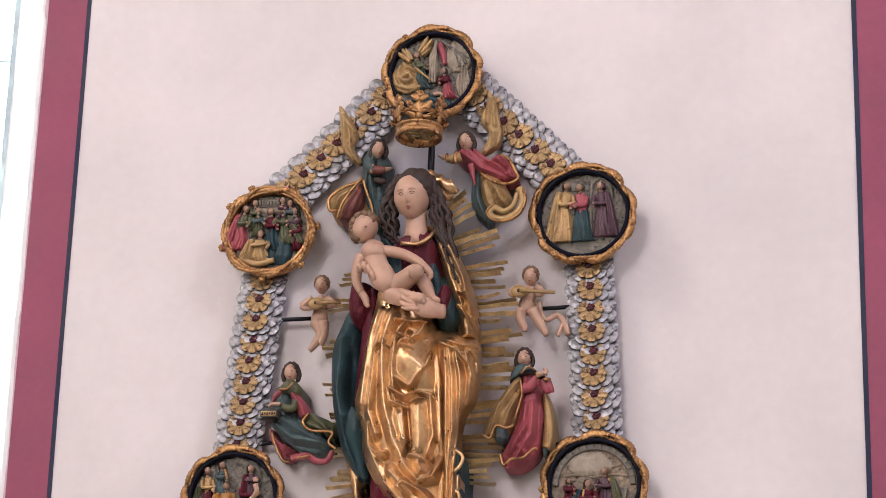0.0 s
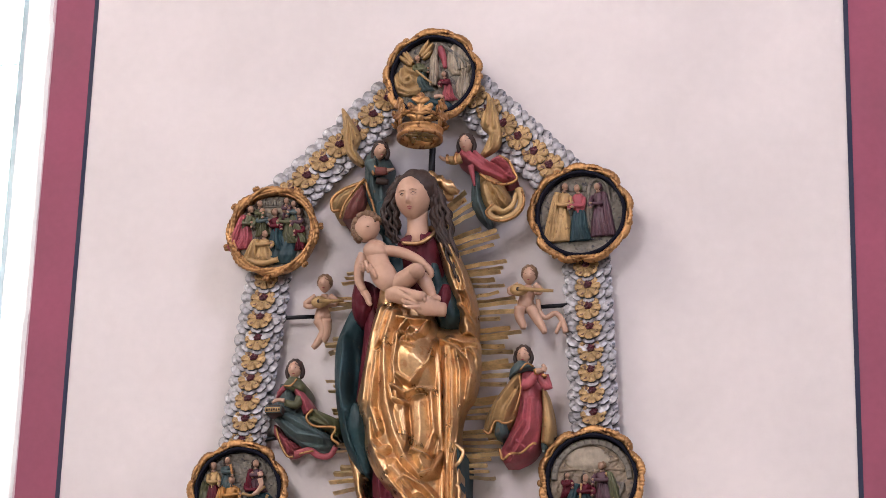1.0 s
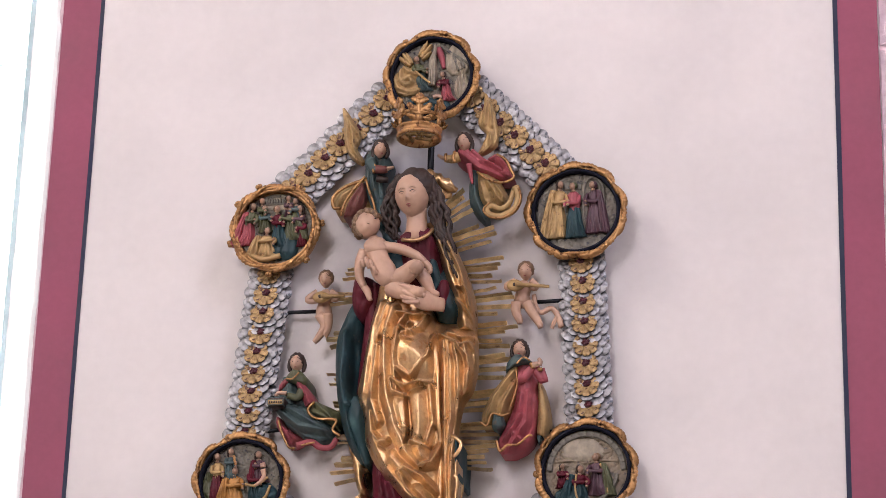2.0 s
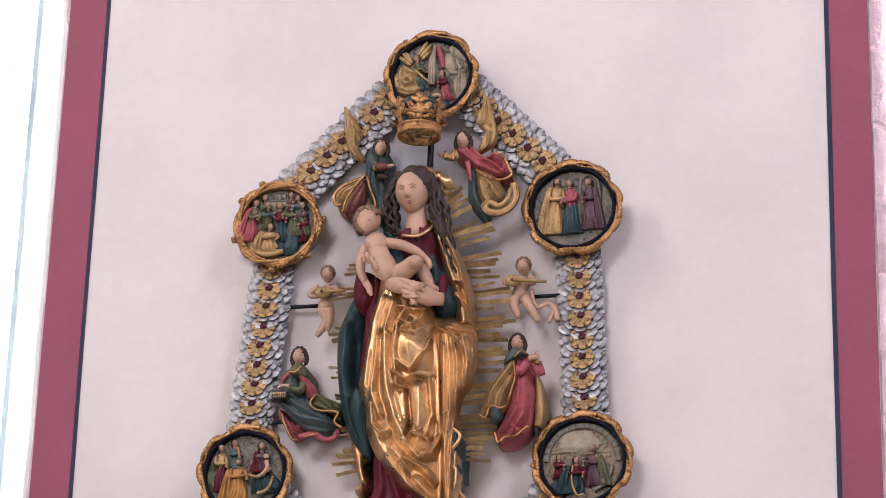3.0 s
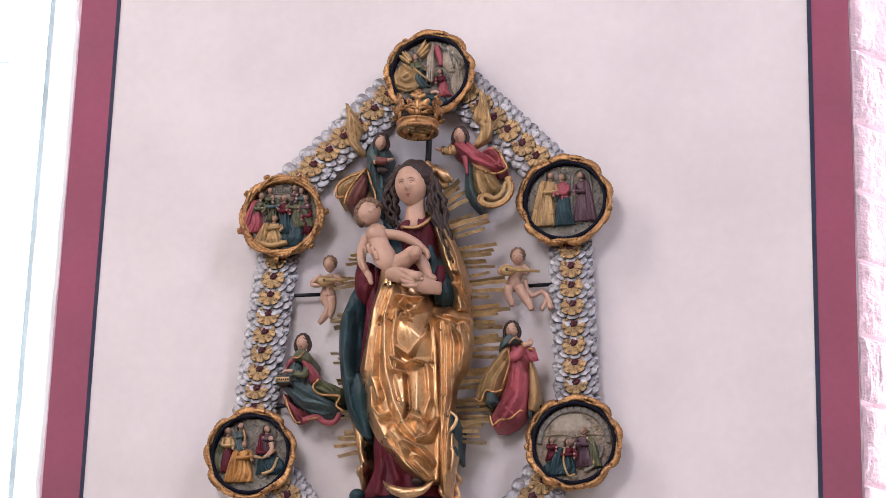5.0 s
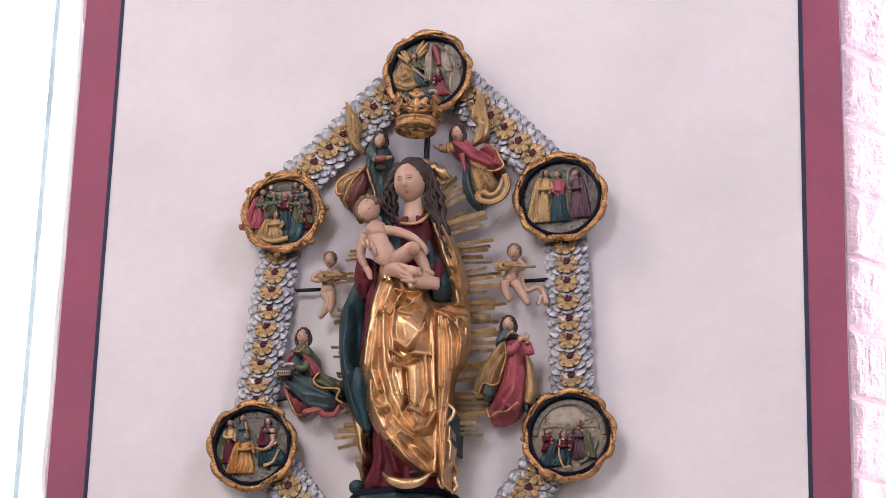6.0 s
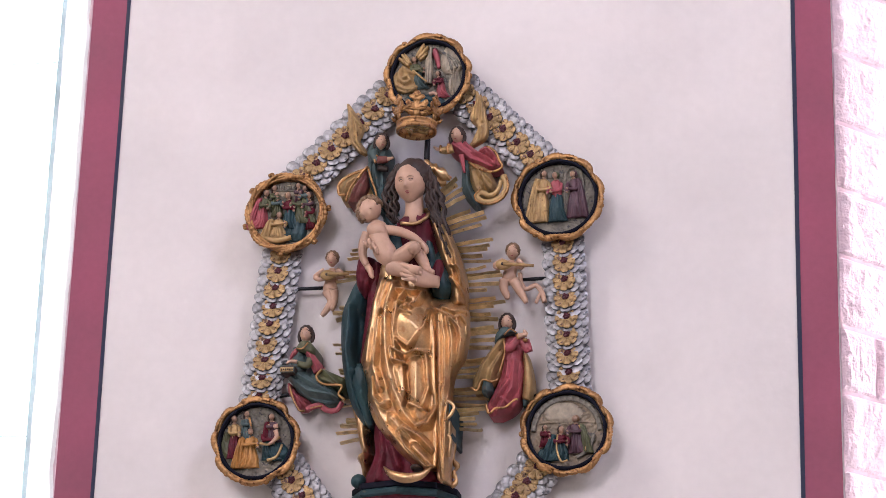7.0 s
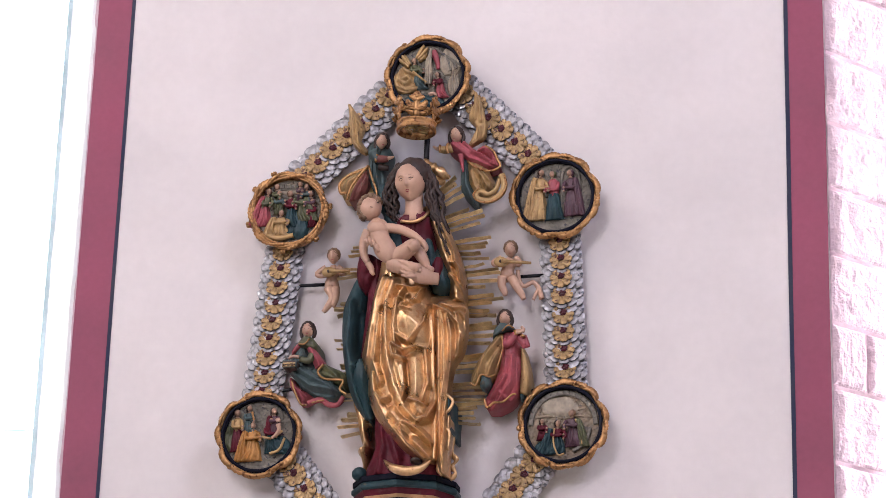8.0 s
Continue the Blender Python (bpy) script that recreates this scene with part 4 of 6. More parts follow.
    for a in ((-0.095, 5.061, -0.148, 5.096, -0.19, 5.115), (-0.099, 5.047, -0.145, 5.07, -0.177, 5.095), (-0.098, 5.036, -0.144, 5.048, -0.173, 5.072), (-0.089, 5.03, -0.129, 5.029, -0.161, 5.044), (-0.066, 5.051, -0.1, 5.08, -0.12, 5.104)):
        tube(bm, smooth_path([p3(a[0], a[1], .42), p3(a[2], a[3], .425), p3(a[4], a[5], .40)], 10), [0.012 - 0.0005 * i for i in range(10)], 8, skin)
    for a in ((-0.344, 5.229, -0.329, 5.194), (-0.328, 5.24, -0.307, 5.188), (-0.311, 5.228, -0.287, 5.176), (-0.294, 5.205, -0.278, 5.159)):
        tube(bm, smooth_path([p3(a[0], a[1], .385), p3((a[0] + a[2]) / 2, (a[1] + a[3]) / 2, .425), p3(a[2], a[3], .41)], 8), 0.0095, 8, skin)
    # the child
    cx, cz = -0.337, 5.399
    ball(bm, (cx, -0.35, cz), (0.053, 0.055, 0.062), skin, (-20, 20, 10), 28, 20, lambda n, c: c + Vector((0, -0.009, 0)) * max(0.0, 1 - abs(n.x - 0.3) / 0.25) * max(0.0, 1 - abs(n.z) / 0.3) * (n.y < 0))
    m = pose(cx, -0.35, cz, -20, 20, 10)
    for k in (-1, 1):
        ball(bm, m @ Vector((0.008 + k * 0.019, -0.050, 0.010)), (0.0065, 0.003, 0.0028), hair, (0, 20, 10), 8, 5)
    ball(bm, m @ Vector((0.010, -0.050, -0.028)), (0.007, 0.003, 0.0022), light, (0, 20, 10), 8, 5)
    rnd = random.Random(9)
    for k in range(90):
        a, b = rnd.uniform(radians(35), radians(250)), rnd.uniform(-0.7, 1.0)
        q = Vector((cx, -0.345, cz)) + Vector((0.056 * math.cos(a) * math.cos(b), 0.056 * math.sin(b) + 0.002, 0.064 * math.sin(a) * math.cos(b)))
        ball(bm, q, (0.015, 0.014, 0.013), light, (rnd.uniform(0, 90), rnd.uniform(0, 90), 0), 8, 5)
    tube(bm, smooth_path([p3(-0.31, 5.341, .35), p3(-0.297, 5.301, .36), p3(-0.274, 5.228, .375), p3(-0.245, 5.171, .38), p3(-0.208, 5.128, .38)], 16), [0.022, 0.027, 0.040, 0.048, 0.049, 0.047, 0.045, 0.045, 0.047, 0.050, 0.052, 0.052, 0.050, 0.046, 0.04, 0.028], 20, skin, flat=0.8)
    for pts, r in (
        ((-0.34, 5.28, -0.358, 5.229, -0.359, 5.169, -0.336, 5.12), (0.032, 0.029, 0.023, 0.017)),
        ((-0.336, 5.12, -0.321, 5.097, -0.315, 5.075, -0.306, 5.063), (0.018, 0.018, 0.014, 0.009)),
        ((-0.271, 5.299, -0.188, 5.284, -0.12, 5.252, -0.076, 5.217), (0.028, 0.028, 0.024, 0.016)),
        ((-0.082, 5.223, -0.065, 5.202, -0.059, 5.183, -0.069, 5.169), (0.017, 0.017, 0.013, 0.008)),
        ((-0.218, 5.138, -0.157, 5.162, -0.116, 5.185, -0.098, 5.173), (0.050, 0.048, 0.040, 0.034)),
        ((-0.101, 5.178, -0.077, 5.142, -0.06, 5.108, -0.049, 5.085), (0.034, 0.033, 0.026, 0.020)),
        ((-0.057, 5.094, -0.039, 5.084, -0.026, 5.081, -0.018, 5.081), (0.020, 0.020, 0.016, 0.010)),
        ((-0.223, 5.116, -0.169, 5.091, -0.113, 5.075, -0.075, 5.068), (0.048, 0.044, 0.033, 0.024)),
        ((-0.08, 5.068, -0.054, 5.068, -0.036, 5.067, -0.028, 5.075), (0.022, 0.021, 0.017, 0.010))):
        q = [p3(pts[i], pts[i + 1], 0.36 + 0.1 * (pts is not None) * (i / 2) / 4 * (r[0] > 0.04)) for i in range(0, 8, 2)]
        path = smooth_path(q, 12)
        tube(bm, path, [0.84 * float(np.interp(i / 11, (0, 0.33, 0.66, 1), r)) for i in range(12)], 14, skin)
    x, z = -0.293, 5.288
    ball(bm, (x, -0.375, z), (0.052, 0.036, 0.040), skin, (0, 20, 0), 18, 12)
    # crescent and the small ball under the hem
    path = smooth_path([p3(-0.229, 4.172, .34), p3(-0.187, 4.13, .37), p3(-0.119, 4.106, .39), p3(-0.05, 4.123, .37), p3(-0.002, 4.177, .34)], 28)
    tube(bm, path, [0.003 + 0.021 * math.sin(math.pi * i / 27) for i in range(28)], 10, gold)
    x, z = -0.373, 4.138
    ball(bm, (x, -0.2, z), (0.036, 0.036, 0.034), teal)
    x, z = -0.078, 4.162
    ball(bm, (x, -0.34, z), (0.028, 0.05, 0.016), hair)
    base = (-0.165, -0.2, (-0.168, 4.105)[1])
    settle("statue", bm, [GOLD, TEAL, CRIMSON, SKIN, HAIR, LIGHT_HAIR, ROSE], base, "gilded painted wooden statue of standing robed figure holding child", "statue")


central_figure()


# ---- crown ----
def crown():
    x, z = -0.137, 5.825
    t = thing("crown", pose(x, -0.30, z, -2) @ Matrix.Scale(0.99, 4), "open gilded wooden crown with leaf points and pierced band", "crown")

    def radius(h):
        return 0.092 + 0.10 * h + 0.5 * h * h
    seg = 72
    bm = bmesh.new()
    rows = []
    for i in range(seg + 1):
        a = 2 * math.pi * i / seg
        row = []
        for q, h in ((0.0, -0.028), (0.005, -0.026), (0.006, -0.012), (0.001, -0.007), (0.0, 0.008), (0.005, 0.012), (0.005, 0.020), (-0.008, 0.022), (-0.008, -0.026)):
            r = radius(max(h, 0)) + q
            row.append((math.cos(a) * r, math.sin(a) * r, h))
        row.append(row[0])
        rows.append(row)
    grid_faces(bm, rows)
    part("band", bm, FRAME_GOLD, t)
    # underside plate pierced with openwork
    bm = bmesh.new()
    for k in range(6):
        a = math.pi * k / 3
        tube(bm, smooth_path([(0.085 * math.cos(a), 0.085 * math.sin(a), 0.0), (0.05 * math.cos(a + 0.6), 0.05 * math.sin(a + 0.6), 0.004), (0.0, 0.0, 0.004)], 8), 0.009, 6)
        ball(bm, (0.05 * math.cos(a - 0.2), 0.05 * math.sin(a - 0.2), 0.002), (0.014, 0.014, 0.006), u=10, v=6)
    part("inner_tracery", bm, DULL_GOLD, t, "dull gilt openwork inside the band")
    # strips that curve up from one point to the next and leave the openings
    for k in range(6):
        a0 = math.radians(-80 + 60 * k)
        bm = bmesh.new()
        pts = []
        for i in range(13):
            f = i / 12
            a, h = a0 + math.radians(60) * f, 0.066 - 0.016 * (2 * abs(f - 0.5)) ** 1.5
            pts.append((math.cos(a) * radius(h), math.sin(a) * radius(h), h))
        tube(bm, pts, 0.009, 7)
        part("pierced_arch", bm, FRAME_GOLD, t)
    for k in range(6):
        a = math.radians(-80 + 60 * k)
        bm = bmesh.new()
        # a flat leaf with a stem, paired side lobes that curl and a top lobe
        for pts, r in (
            (((0, 0, 0.02), (0, -0.004, 0.062), (0, -0.008, 0.110)), (0.011, 0.013, 0.012)),
            (((0, -0.002, 0.052), (0.018, -0.006, 0.068), (0.036, -0.010, 0.060)), (0.011, 0.014, 0.008)),
            (((0.020, -0.006, 0.066), (0.034, -0.012, 0.078), (0.030, -0.016, 0.086)), (0.011, 0.012, 0.006)),
            (((0, -0.008, 0.088), (0.016, -0.009, 0.104), (0.027, -0.012, 0.098)), (0.011, 0.014, 0.007)),
            (((0, -0.008, 0.104), (0, -0.010, 0.120), (0, -0.014, 0.130)), (0.014, 0.015, 0.006))):
            for s in (1, -1) if abs(pts[-1][0]) > 0 else (1,):
                q = [(p[0] * s, p[1], p[2]) for p in pts]
                tube(bm, smooth_path(q, 7), [float(np.interp(i / 6, (0, 0.5, 1), r)) for i in range(7)], 8, flat=0.55)
        r = radius(0.03)
        tall = 1.12 if k in (0, 1, 5) else 0.62
        part("leaf_point", bm, FRAME_GOLD, t, at=pose(math.cos(a) * r, math.sin(a) * r, 0, 0, 0, math.degrees(a) + 90) @ Matrix.Diagonal((1.25, 1.0, tall, 1.0)))
    return t


crown()


# ---- rays ----
def ray_bundle(x0, z0, x1, z1, n, spread, seed):
    n = max(3, n - 2)
    spread *= 0.80
    t = thing("ray_bundle", pose(x0, -0.085, z0), "bundle of carved gilded wooden rays behind the statue", "carved rays", "rays behind the statue")
    rnd = random.Random(seed)
    way = Vector((x1 - x0, 0, z1 - z0))
    long, up = way.length, Vector((-way.z, 0, way.x)).normalized()
    way.normalize()
    for k in range(n):
        s = (k / (n - 1) - 0.5) * spread
        end = long * rnd.uniform(0.66, 1.10)
        half = spread / n * rnd.uniform(0.44, 0.66)
        deep = rnd.uniform(0.014, 0.034)
        lean = rnd.uniform(-0.006, 0.006)
        bm = bmesh.new()
        rows = []
        for f in (-0.25, 0.2, 0.45, 0.7, 0.96, 1.0):
            c = way * (end * f) + up * (s * (1 + 0.25 * f) + lean * f + rnd.uniform(-0.002, 0.002))
            h = half * (0.85 if f == 1.0 else 1.0)
            y0 = -0.03 * (0.5 + 0.9 * ((k * 7) % 5) / 4) + rnd.uniform(-0.002, 0.002)
            rows.append([c - up * h + Vector((0, y0, 0)), c + Vector((0, y0 - deep, 0)) + up * h * 0.2, c + up * h + Vector((0, y0, 0)), c + Vector((0, y0 + 0.012, 0))])
        grid_faces(bm, rows, wrap=True, cap=True)
        part("ray", bm, RAY_GOLD, t, smooth=False)


for i, (x0, z0, x1, z1, n, spread) in enumerate((
    (-0.046, 5.521, 0.074, 5.604, 6, 0.085), (-0.023, 5.386, 0.178, 5.443, 6, 0.085), (0.008, 5.253, 0.209, 5.27, 7, 0.10), (0.039, 5.115, 0.25, 5.131, 7, 0.105),
    (0.057, 4.97, 0.275, 4.981, 7, 0.10), (0.066, 4.832, 0.256, 4.844, 6, 0.095), (0.051, 4.684, 0.243, 4.694, 6, 0.085), (0.041, 4.554, 0.224, 4.556, 6, 0.085), (0.03, 4.442, 0.194, 4.447, 7, 0.10),
    (-0.423, 5.266, -0.49, 5.263, 5, 0.06), (-0.441, 5.155, -0.53, 5.151, 5, 0.055), (-0.445, 4.978, -0.539, 4.971, 5, 0.07), (-0.446, 4.794, -0.532, 4.793, 4, 0.055),
    (-0.433, 4.667, -0.516, 4.677, 4, 0.05), (-0.416, 4.533, -0.493, 4.535, 3, 0.04), (-0.373, 4.408, -0.499, 4.399, 6, 0.105))):
    ray_bundle(x0, z0, x1, z1, n, spread, 40 + i)


# ---- iron holders ----
def iron_bar(pts, r, label):
    bm = bmesh.new()
    tube(bm, pts, r, 8)
    base = Vector(pts[0])
    bmesh.ops.translate(bm, verts=bm.verts, vec=-base)
    ob = new("iron_bar", finish("iron_bar", bm, IRON))
    ob.matrix_basis = Matrix.Translation(base)
    tagged(ob, label, "iron bar", "iron holders")


def bar_between(xa, za, xb, zb, y):
    iron_bar([(xa, -y, za), (xb, -y, zb)], 0.009, "thin black iron bar holding a small carved figure")


bar_between(-0.81, 5.115, -0.584, 5.118, 0.06)
bar_between(0.304, 5.129, 0.522, 5.137, 0.06)
bar_between(0.368, 4.561, 0.529, 4.569, 0.06)
bar_between(-0.859, 4.583, -0.714, 4.597, 0.06)
hx, hz = -0.111, 5.811
lx, lz = -0.104, 5.698
iron_bar([(hx, -0.15, hz + 0.05), (hx, -0.15, hz), (hx, -0.155, hz - 0.03), (lx, -0.19, lz)], 0.014, "black iron hook above the statue's head")


# ---- small carved figures ----
def limb(bm, pts, r0, r1, mat, y, n=10):
    q = [p3(pts[i], pts[i + 1], y) for i in range(0, len(pts), 2)]
    tube(bm, smooth_path(q, n), [r0 + (r1 - r0) * i / (n - 1) for i in range(n)], 10, mat)


RUST_RED = surface("brownish_red_paint", (0.20, 0.055, 0.045), 0.6, vary=0.3, scale=16, grain=80, worn=(0.12, 0.06, 0.04), wear=0.1)
FIGURE = [GREY_TEAL, ROSE, DULL_GOLD, SKIN, HAIR, OLIVE, CRIMSON, FRAME_GOLD, LIGHT_HAIR, RUST_RED]
TE, RO, TA, SK, HA, OL, _, GO, LH, RUST = range(10)
LIGHT_TAN = surface("pale_gilt_paint", (0.46, 0.29, 0.125), 0.55, metal=0.35, vary=0.25, scale=16, grain=80, worn=(0.22, 0.12, 0.05), wear=0.1)
FIGURE[TA] = LIGHT_TAN


def angel_high_west():
    bm = bmesh.new()
    head(bm, -0.333, 5.811, 0.17, 0.036, SK, HA, 30, True)
    f = Folds(0.001, 0.002, 60).roll(0.016, 0.014, -0.496, 5.98, -0.488, 5.903, -0.48, 5.821, -0.436, 5.761).roll(0.016, 0.012, -0.481, 5.966, -0.464, 5.902, -0.456, 5.825, -0.42, 5.763).roll(0.016, 0.012, -0.471, 5.948, -0.429, 5.885, -0.438, 5.85)
    relief(bm, [(-0.521, 6.031, -0.509, 6.033, 0.12, 0.01), (-0.514, 5.979, -0.475, 5.983, 0.12, 0.02), (-0.51, 5.928, -0.434, 5.914, 0.12, 0.025), (-0.505, 5.882, -0.437, 5.879, 0.12, 0.025), (-0.499, 5.846, -0.45, 5.844, 0.12, 0.025), (-0.481, 5.809, -0.438, 5.823, 0.12, 0.025), (-0.453, 5.78, -0.419, 5.794, 0.12, 0.02), (-0.423, 5.764, -0.409, 5.773, 0.12, 0.01)], TA, f, back=0.10, nu=36, nv=70)
    f = Folds(0.002, 0.004, 50).roll(0.02, 0.016, -0.353, 5.783, -0.362, 5.695, -0.346, 5.595, -0.295, 5.481).roll(0.02, 0.014, -0.321, 5.694, -0.318, 5.594, -0.271, 5.468).roll(0.016, 0.012, -0.38, 5.721, -0.383, 5.621)
    relief(bm, [(-0.391, 5.828, -0.323, 5.823, 0.1, 0.05), (-0.411, 5.789, -0.293, 5.773, 0.1, 0.06), (-0.409, 5.723, -0.305, 5.711, 0.1, 0.06), (-0.413, 5.647, -0.312, 5.633, 0.1, 0.06), (-0.381, 5.571, -0.285, 5.557, 0.1, 0.05), (-0.331, 5.494, -0.259, 5.481, 0.1, 0.04)], TE, f, nu=36, nv=70)
    limb(bm, (-0.372, 5.756, -0.346, 5.71, -0.303, 5.713), 0.026, 0.019, TE, 0.19)
    limb(bm, (-0.341, 5.709, -0.312, 5.706, -0.293, 5.707), 0.020, 0.016, RUST, 0.2)
    limb(bm, (-0.298, 5.708, -0.279, 5.712, -0.263, 5.716), 0.011, 0.005, SK, 0.2)
    limb(bm, (-0.34, 5.674, -0.316, 5.668, -0.292, 5.665), 0.017, 0.013, HA, 0.18)
    limb(bm, (-0.344, 5.73, -0.353, 5.71, -0.348, 5.69), 0.007, 0.007, GO, 0.205)
    f = Folds(0.002, 0.002, 40).roll(0.024, 0.02, -0.406, 5.657, -0.49, 5.606, -0.521, 5.547).roll(0.024, 0.016, -0.396, 5.642, -0.46, 5.564, -0.491, 5.506).roll(0.022, 0.016, -0.381, 5.621, -0.356, 5.541, -0.342, 5.491)
    relief(bm, [(-0.43, 5.698, -0.403, 5.707, 0.1, 0.02), (-0.496, 5.673, -0.395, 5.662, 0.1, 0.05), (-0.539, 5.645, -0.385, 5.614, 0.1, 0.06), (-0.551, 5.6, -0.369, 5.56, 0.1, 0.06), (-0.524, 5.536, -0.355, 5.517, 0.1, 0.04)], TA, f, nu=50, nv=50)
    f = Folds(0.001, 0.002, 50).roll(0.014, 0.012, -0.403, 5.642, -0.446, 5.574, -0.472, 5.51).roll(0.014, 0.01, -0.395, 5.622, -0.421, 5.543)
    relief(bm, [(-0.415, 5.655, -0.396, 5.662, 0.16, 0.02), (-0.447, 5.603, -0.389, 5.6, 0.17, 0.025), (-0.473, 5.551, -0.399, 5.551, 0.17, 0.025), (-0.486, 5.508, -0.438, 5.511, 0.16, 0.015)], RUST, f, nu=26, nv=34)
    limb(bm, (-0.388, 5.674, -0.431, 5.623, -0.471, 5.56, -0.488, 5.499), 0.006, 0.005, GO, 0.205, 16)
    limb(bm, (-0.388, 5.674, -0.368, 5.608, -0.345, 5.545, -0.338, 5.485), 0.006, 0.005, GO, 0.195, 16)
    limb(bm, (-0.392, 5.671, -0.477, 5.64, -0.53, 5.597, -0.526, 5.547, -0.495, 5.546), 0.006, 0.008, GO, 0.18, 20)
    settle("angel_figure", bm, FIGURE, (-0.333, -0.05, 5.511), "small carved winged figure in green tunic and gilt cloak", "carved figure", "small carved figures")


def angel_high_east():
    bm = bmesh.new()
    head(bm, 0.037, 5.829, 0.17, 0.037, SK, HA, -15, True)
    f = Folds(0.001, 0.002, 60).roll(0.016, 0.013, 0.131, 6.031, 0.125, 5.976, 0.119, 5.92).roll(0.016, 0.012, 0.145, 6.01, 0.149, 5.949, 0.152, 5.909).roll(0.016, 0.012, 0.16, 5.974, 0.171, 5.918, 0.181, 5.872, 0.168, 5.81).roll(0.014, 0.012, 0.148, 5.874, 0.145, 5.811, 0.113, 5.775)
    relief(bm, [(0.111, 6.073, 0.125, 6.069, 0.12, 0.01), (0.11, 6.011, 0.155, 5.999, 0.12, 0.02), (0.089, 5.956, 0.168, 5.942, 0.12, 0.025), (0.092, 5.921, 0.176, 5.896, 0.12, 0.025), (0.124, 5.884, 0.177, 5.856, 0.12, 0.025), (0.115, 5.849, 0.168, 5.826, 0.12, 0.025), (0.097, 5.809, 0.131, 5.798, 0.12, 0.02), (0.083, 5.787, 0.095, 5.782, 0.12, 0.01)], TA, f, back=0.10, nu=36, nv=70)
    f = Folds(0.002, 0.003, 45).roll(0.026, 0.02, 0.018, 5.779, 0.1, 5.711, 0.23, 5.656).roll(0.026, 0.018, 0.079, 5.796, 0.151, 5.733, 0.241, 5.665).roll(0.022, 0.014, 0.028, 5.744, 0.1, 5.686, 0.171, 5.653)
    relief(bm, [(0.003, 5.831, 0.06, 5.839, 0.1, 0.05), (-0.02, 5.802, 0.089, 5.797, 0.1, 0.07), (0.005, 5.761, 0.152, 5.744, 0.1, 0.07), (0.058, 5.726, 0.224, 5.719, 0.1, 0.06), (0.092, 5.699, 0.243, 5.681, 0.1, 0.05), (0.139, 5.672, 0.206, 5.662, 0.1, 0.03)], RO, f, nu=56, nv=50)
    f = Folds(0.002, 0.002, 45).crest(-0.022, 0.020, 0.165, 5.723, 0.206, 5.701).roll(0.016, 0.012, 0.151, 5.738, 0.184, 5.752, 0.226, 5.72, 0.251, 5.66)
    relief(bm, [(0.16, 5.765, 0.183, 5.771, 0.15, 0.02), (0.137, 5.748, 0.217, 5.747, 0.15, 0.035), (0.156, 5.717, 0.236, 5.711, 0.15, 0.035), (0.204, 5.678, 0.253, 5.661, 0.15, 0.02)], RO, f, nu=30, nv=30)
    limb(bm, (0.183, 5.759, 0.221, 5.735, 0.246, 5.685, 0.258, 5.65, 0.209, 5.629, 0.143, 5.649, 0.1, 5.683), 0.006, 0.006, GO, 0.19, 28)
    limb(bm, (0.019, 5.759, -0.012, 5.75, -0.043, 5.754), 0.023, 0.017, TA, 0.18)
    limb(bm, (-0.04, 5.754, -0.06, 5.76, -0.074, 5.771), 0.011, 0.006, SK, 0.18)
    limb(bm, (0.002, 5.775, -0.005, 5.75, 0.003, 5.725), 0.007, 0.007, GO, 0.2)
    limb(bm, (-0.036, 5.769, -0.04, 5.752, -0.035, 5.736), 0.006, 0.006, GO, 0.2)
    limb(bm, (0.059, 5.727, 0.068, 5.682, 0.076, 5.637), 0.014, 0.005, RO, 0.17)
    f = Folds(0.001, 0.004, 50).roll(0.016, 0.014, 0.084, 5.664, 0.089, 5.577, 0.128, 5.483)
    relief(bm, [(0.058, 5.713, 0.091, 5.712, 0.1, 0.04), (0.053, 5.633, 0.105, 5.619, 0.1, 0.05), (0.057, 5.564, 0.123, 5.551, 0.1, 0.05), (0.091, 5.515, 0.136, 5.511, 0.1, 0.04), (0.12, 5.487, 0.134, 5.487, 0.1, 0.02)], TE, f, nu=24, nv=44)
    f = Folds(0.002, 0.002, 36).roll(0.026, 0.018, 0.143, 5.649, 0.182, 5.574, 0.22, 5.543).roll(0.026, 0.015, 0.172, 5.628, 0.212, 5.582, 0.204, 5.534).roll(0.022, 0.02, 0.115, 5.638, 0.131, 5.563, 0.174, 5.52).crest(-0.02, 0.016, 0.161, 5.599, 0.183, 5.544)
    relief(bm, [(0.087, 5.702, 0.187, 5.668, 0.1, 0.05), (0.088, 5.645, 0.206, 5.632, 0.1, 0.07), (0.096, 5.587, 0.223, 5.594, 0.1, 0.07), (0.128, 5.541, 0.212, 5.558, 0.1, 0.05)], TA, f, nu=44, nv=44)
    limb(bm, (0.266, 5.61, 0.28, 5.557, 0.263, 5.509, 0.212, 5.479, 0.161, 5.486, 0.144, 5.509, 0.165, 5.528, 0.204, 5.511, 0.241, 5.537, 0.257, 5.59), 0.017, 0.011, TA, 0.185, 40)
    limb(bm, (0.282, 5.599, 0.292, 5.552, 0.27, 5.497, 0.215, 5.467, 0.156, 5.474, 0.132, 5.507, 0.16, 5.54), 0.005, 0.004, GO, 0.2, 36)
    settle("angel_figure", bm, FIGURE, (0.037, -0.05, 5.529), "small carved winged figure in rose cloak and gilt skirt", "carved figure", "small carved figures")


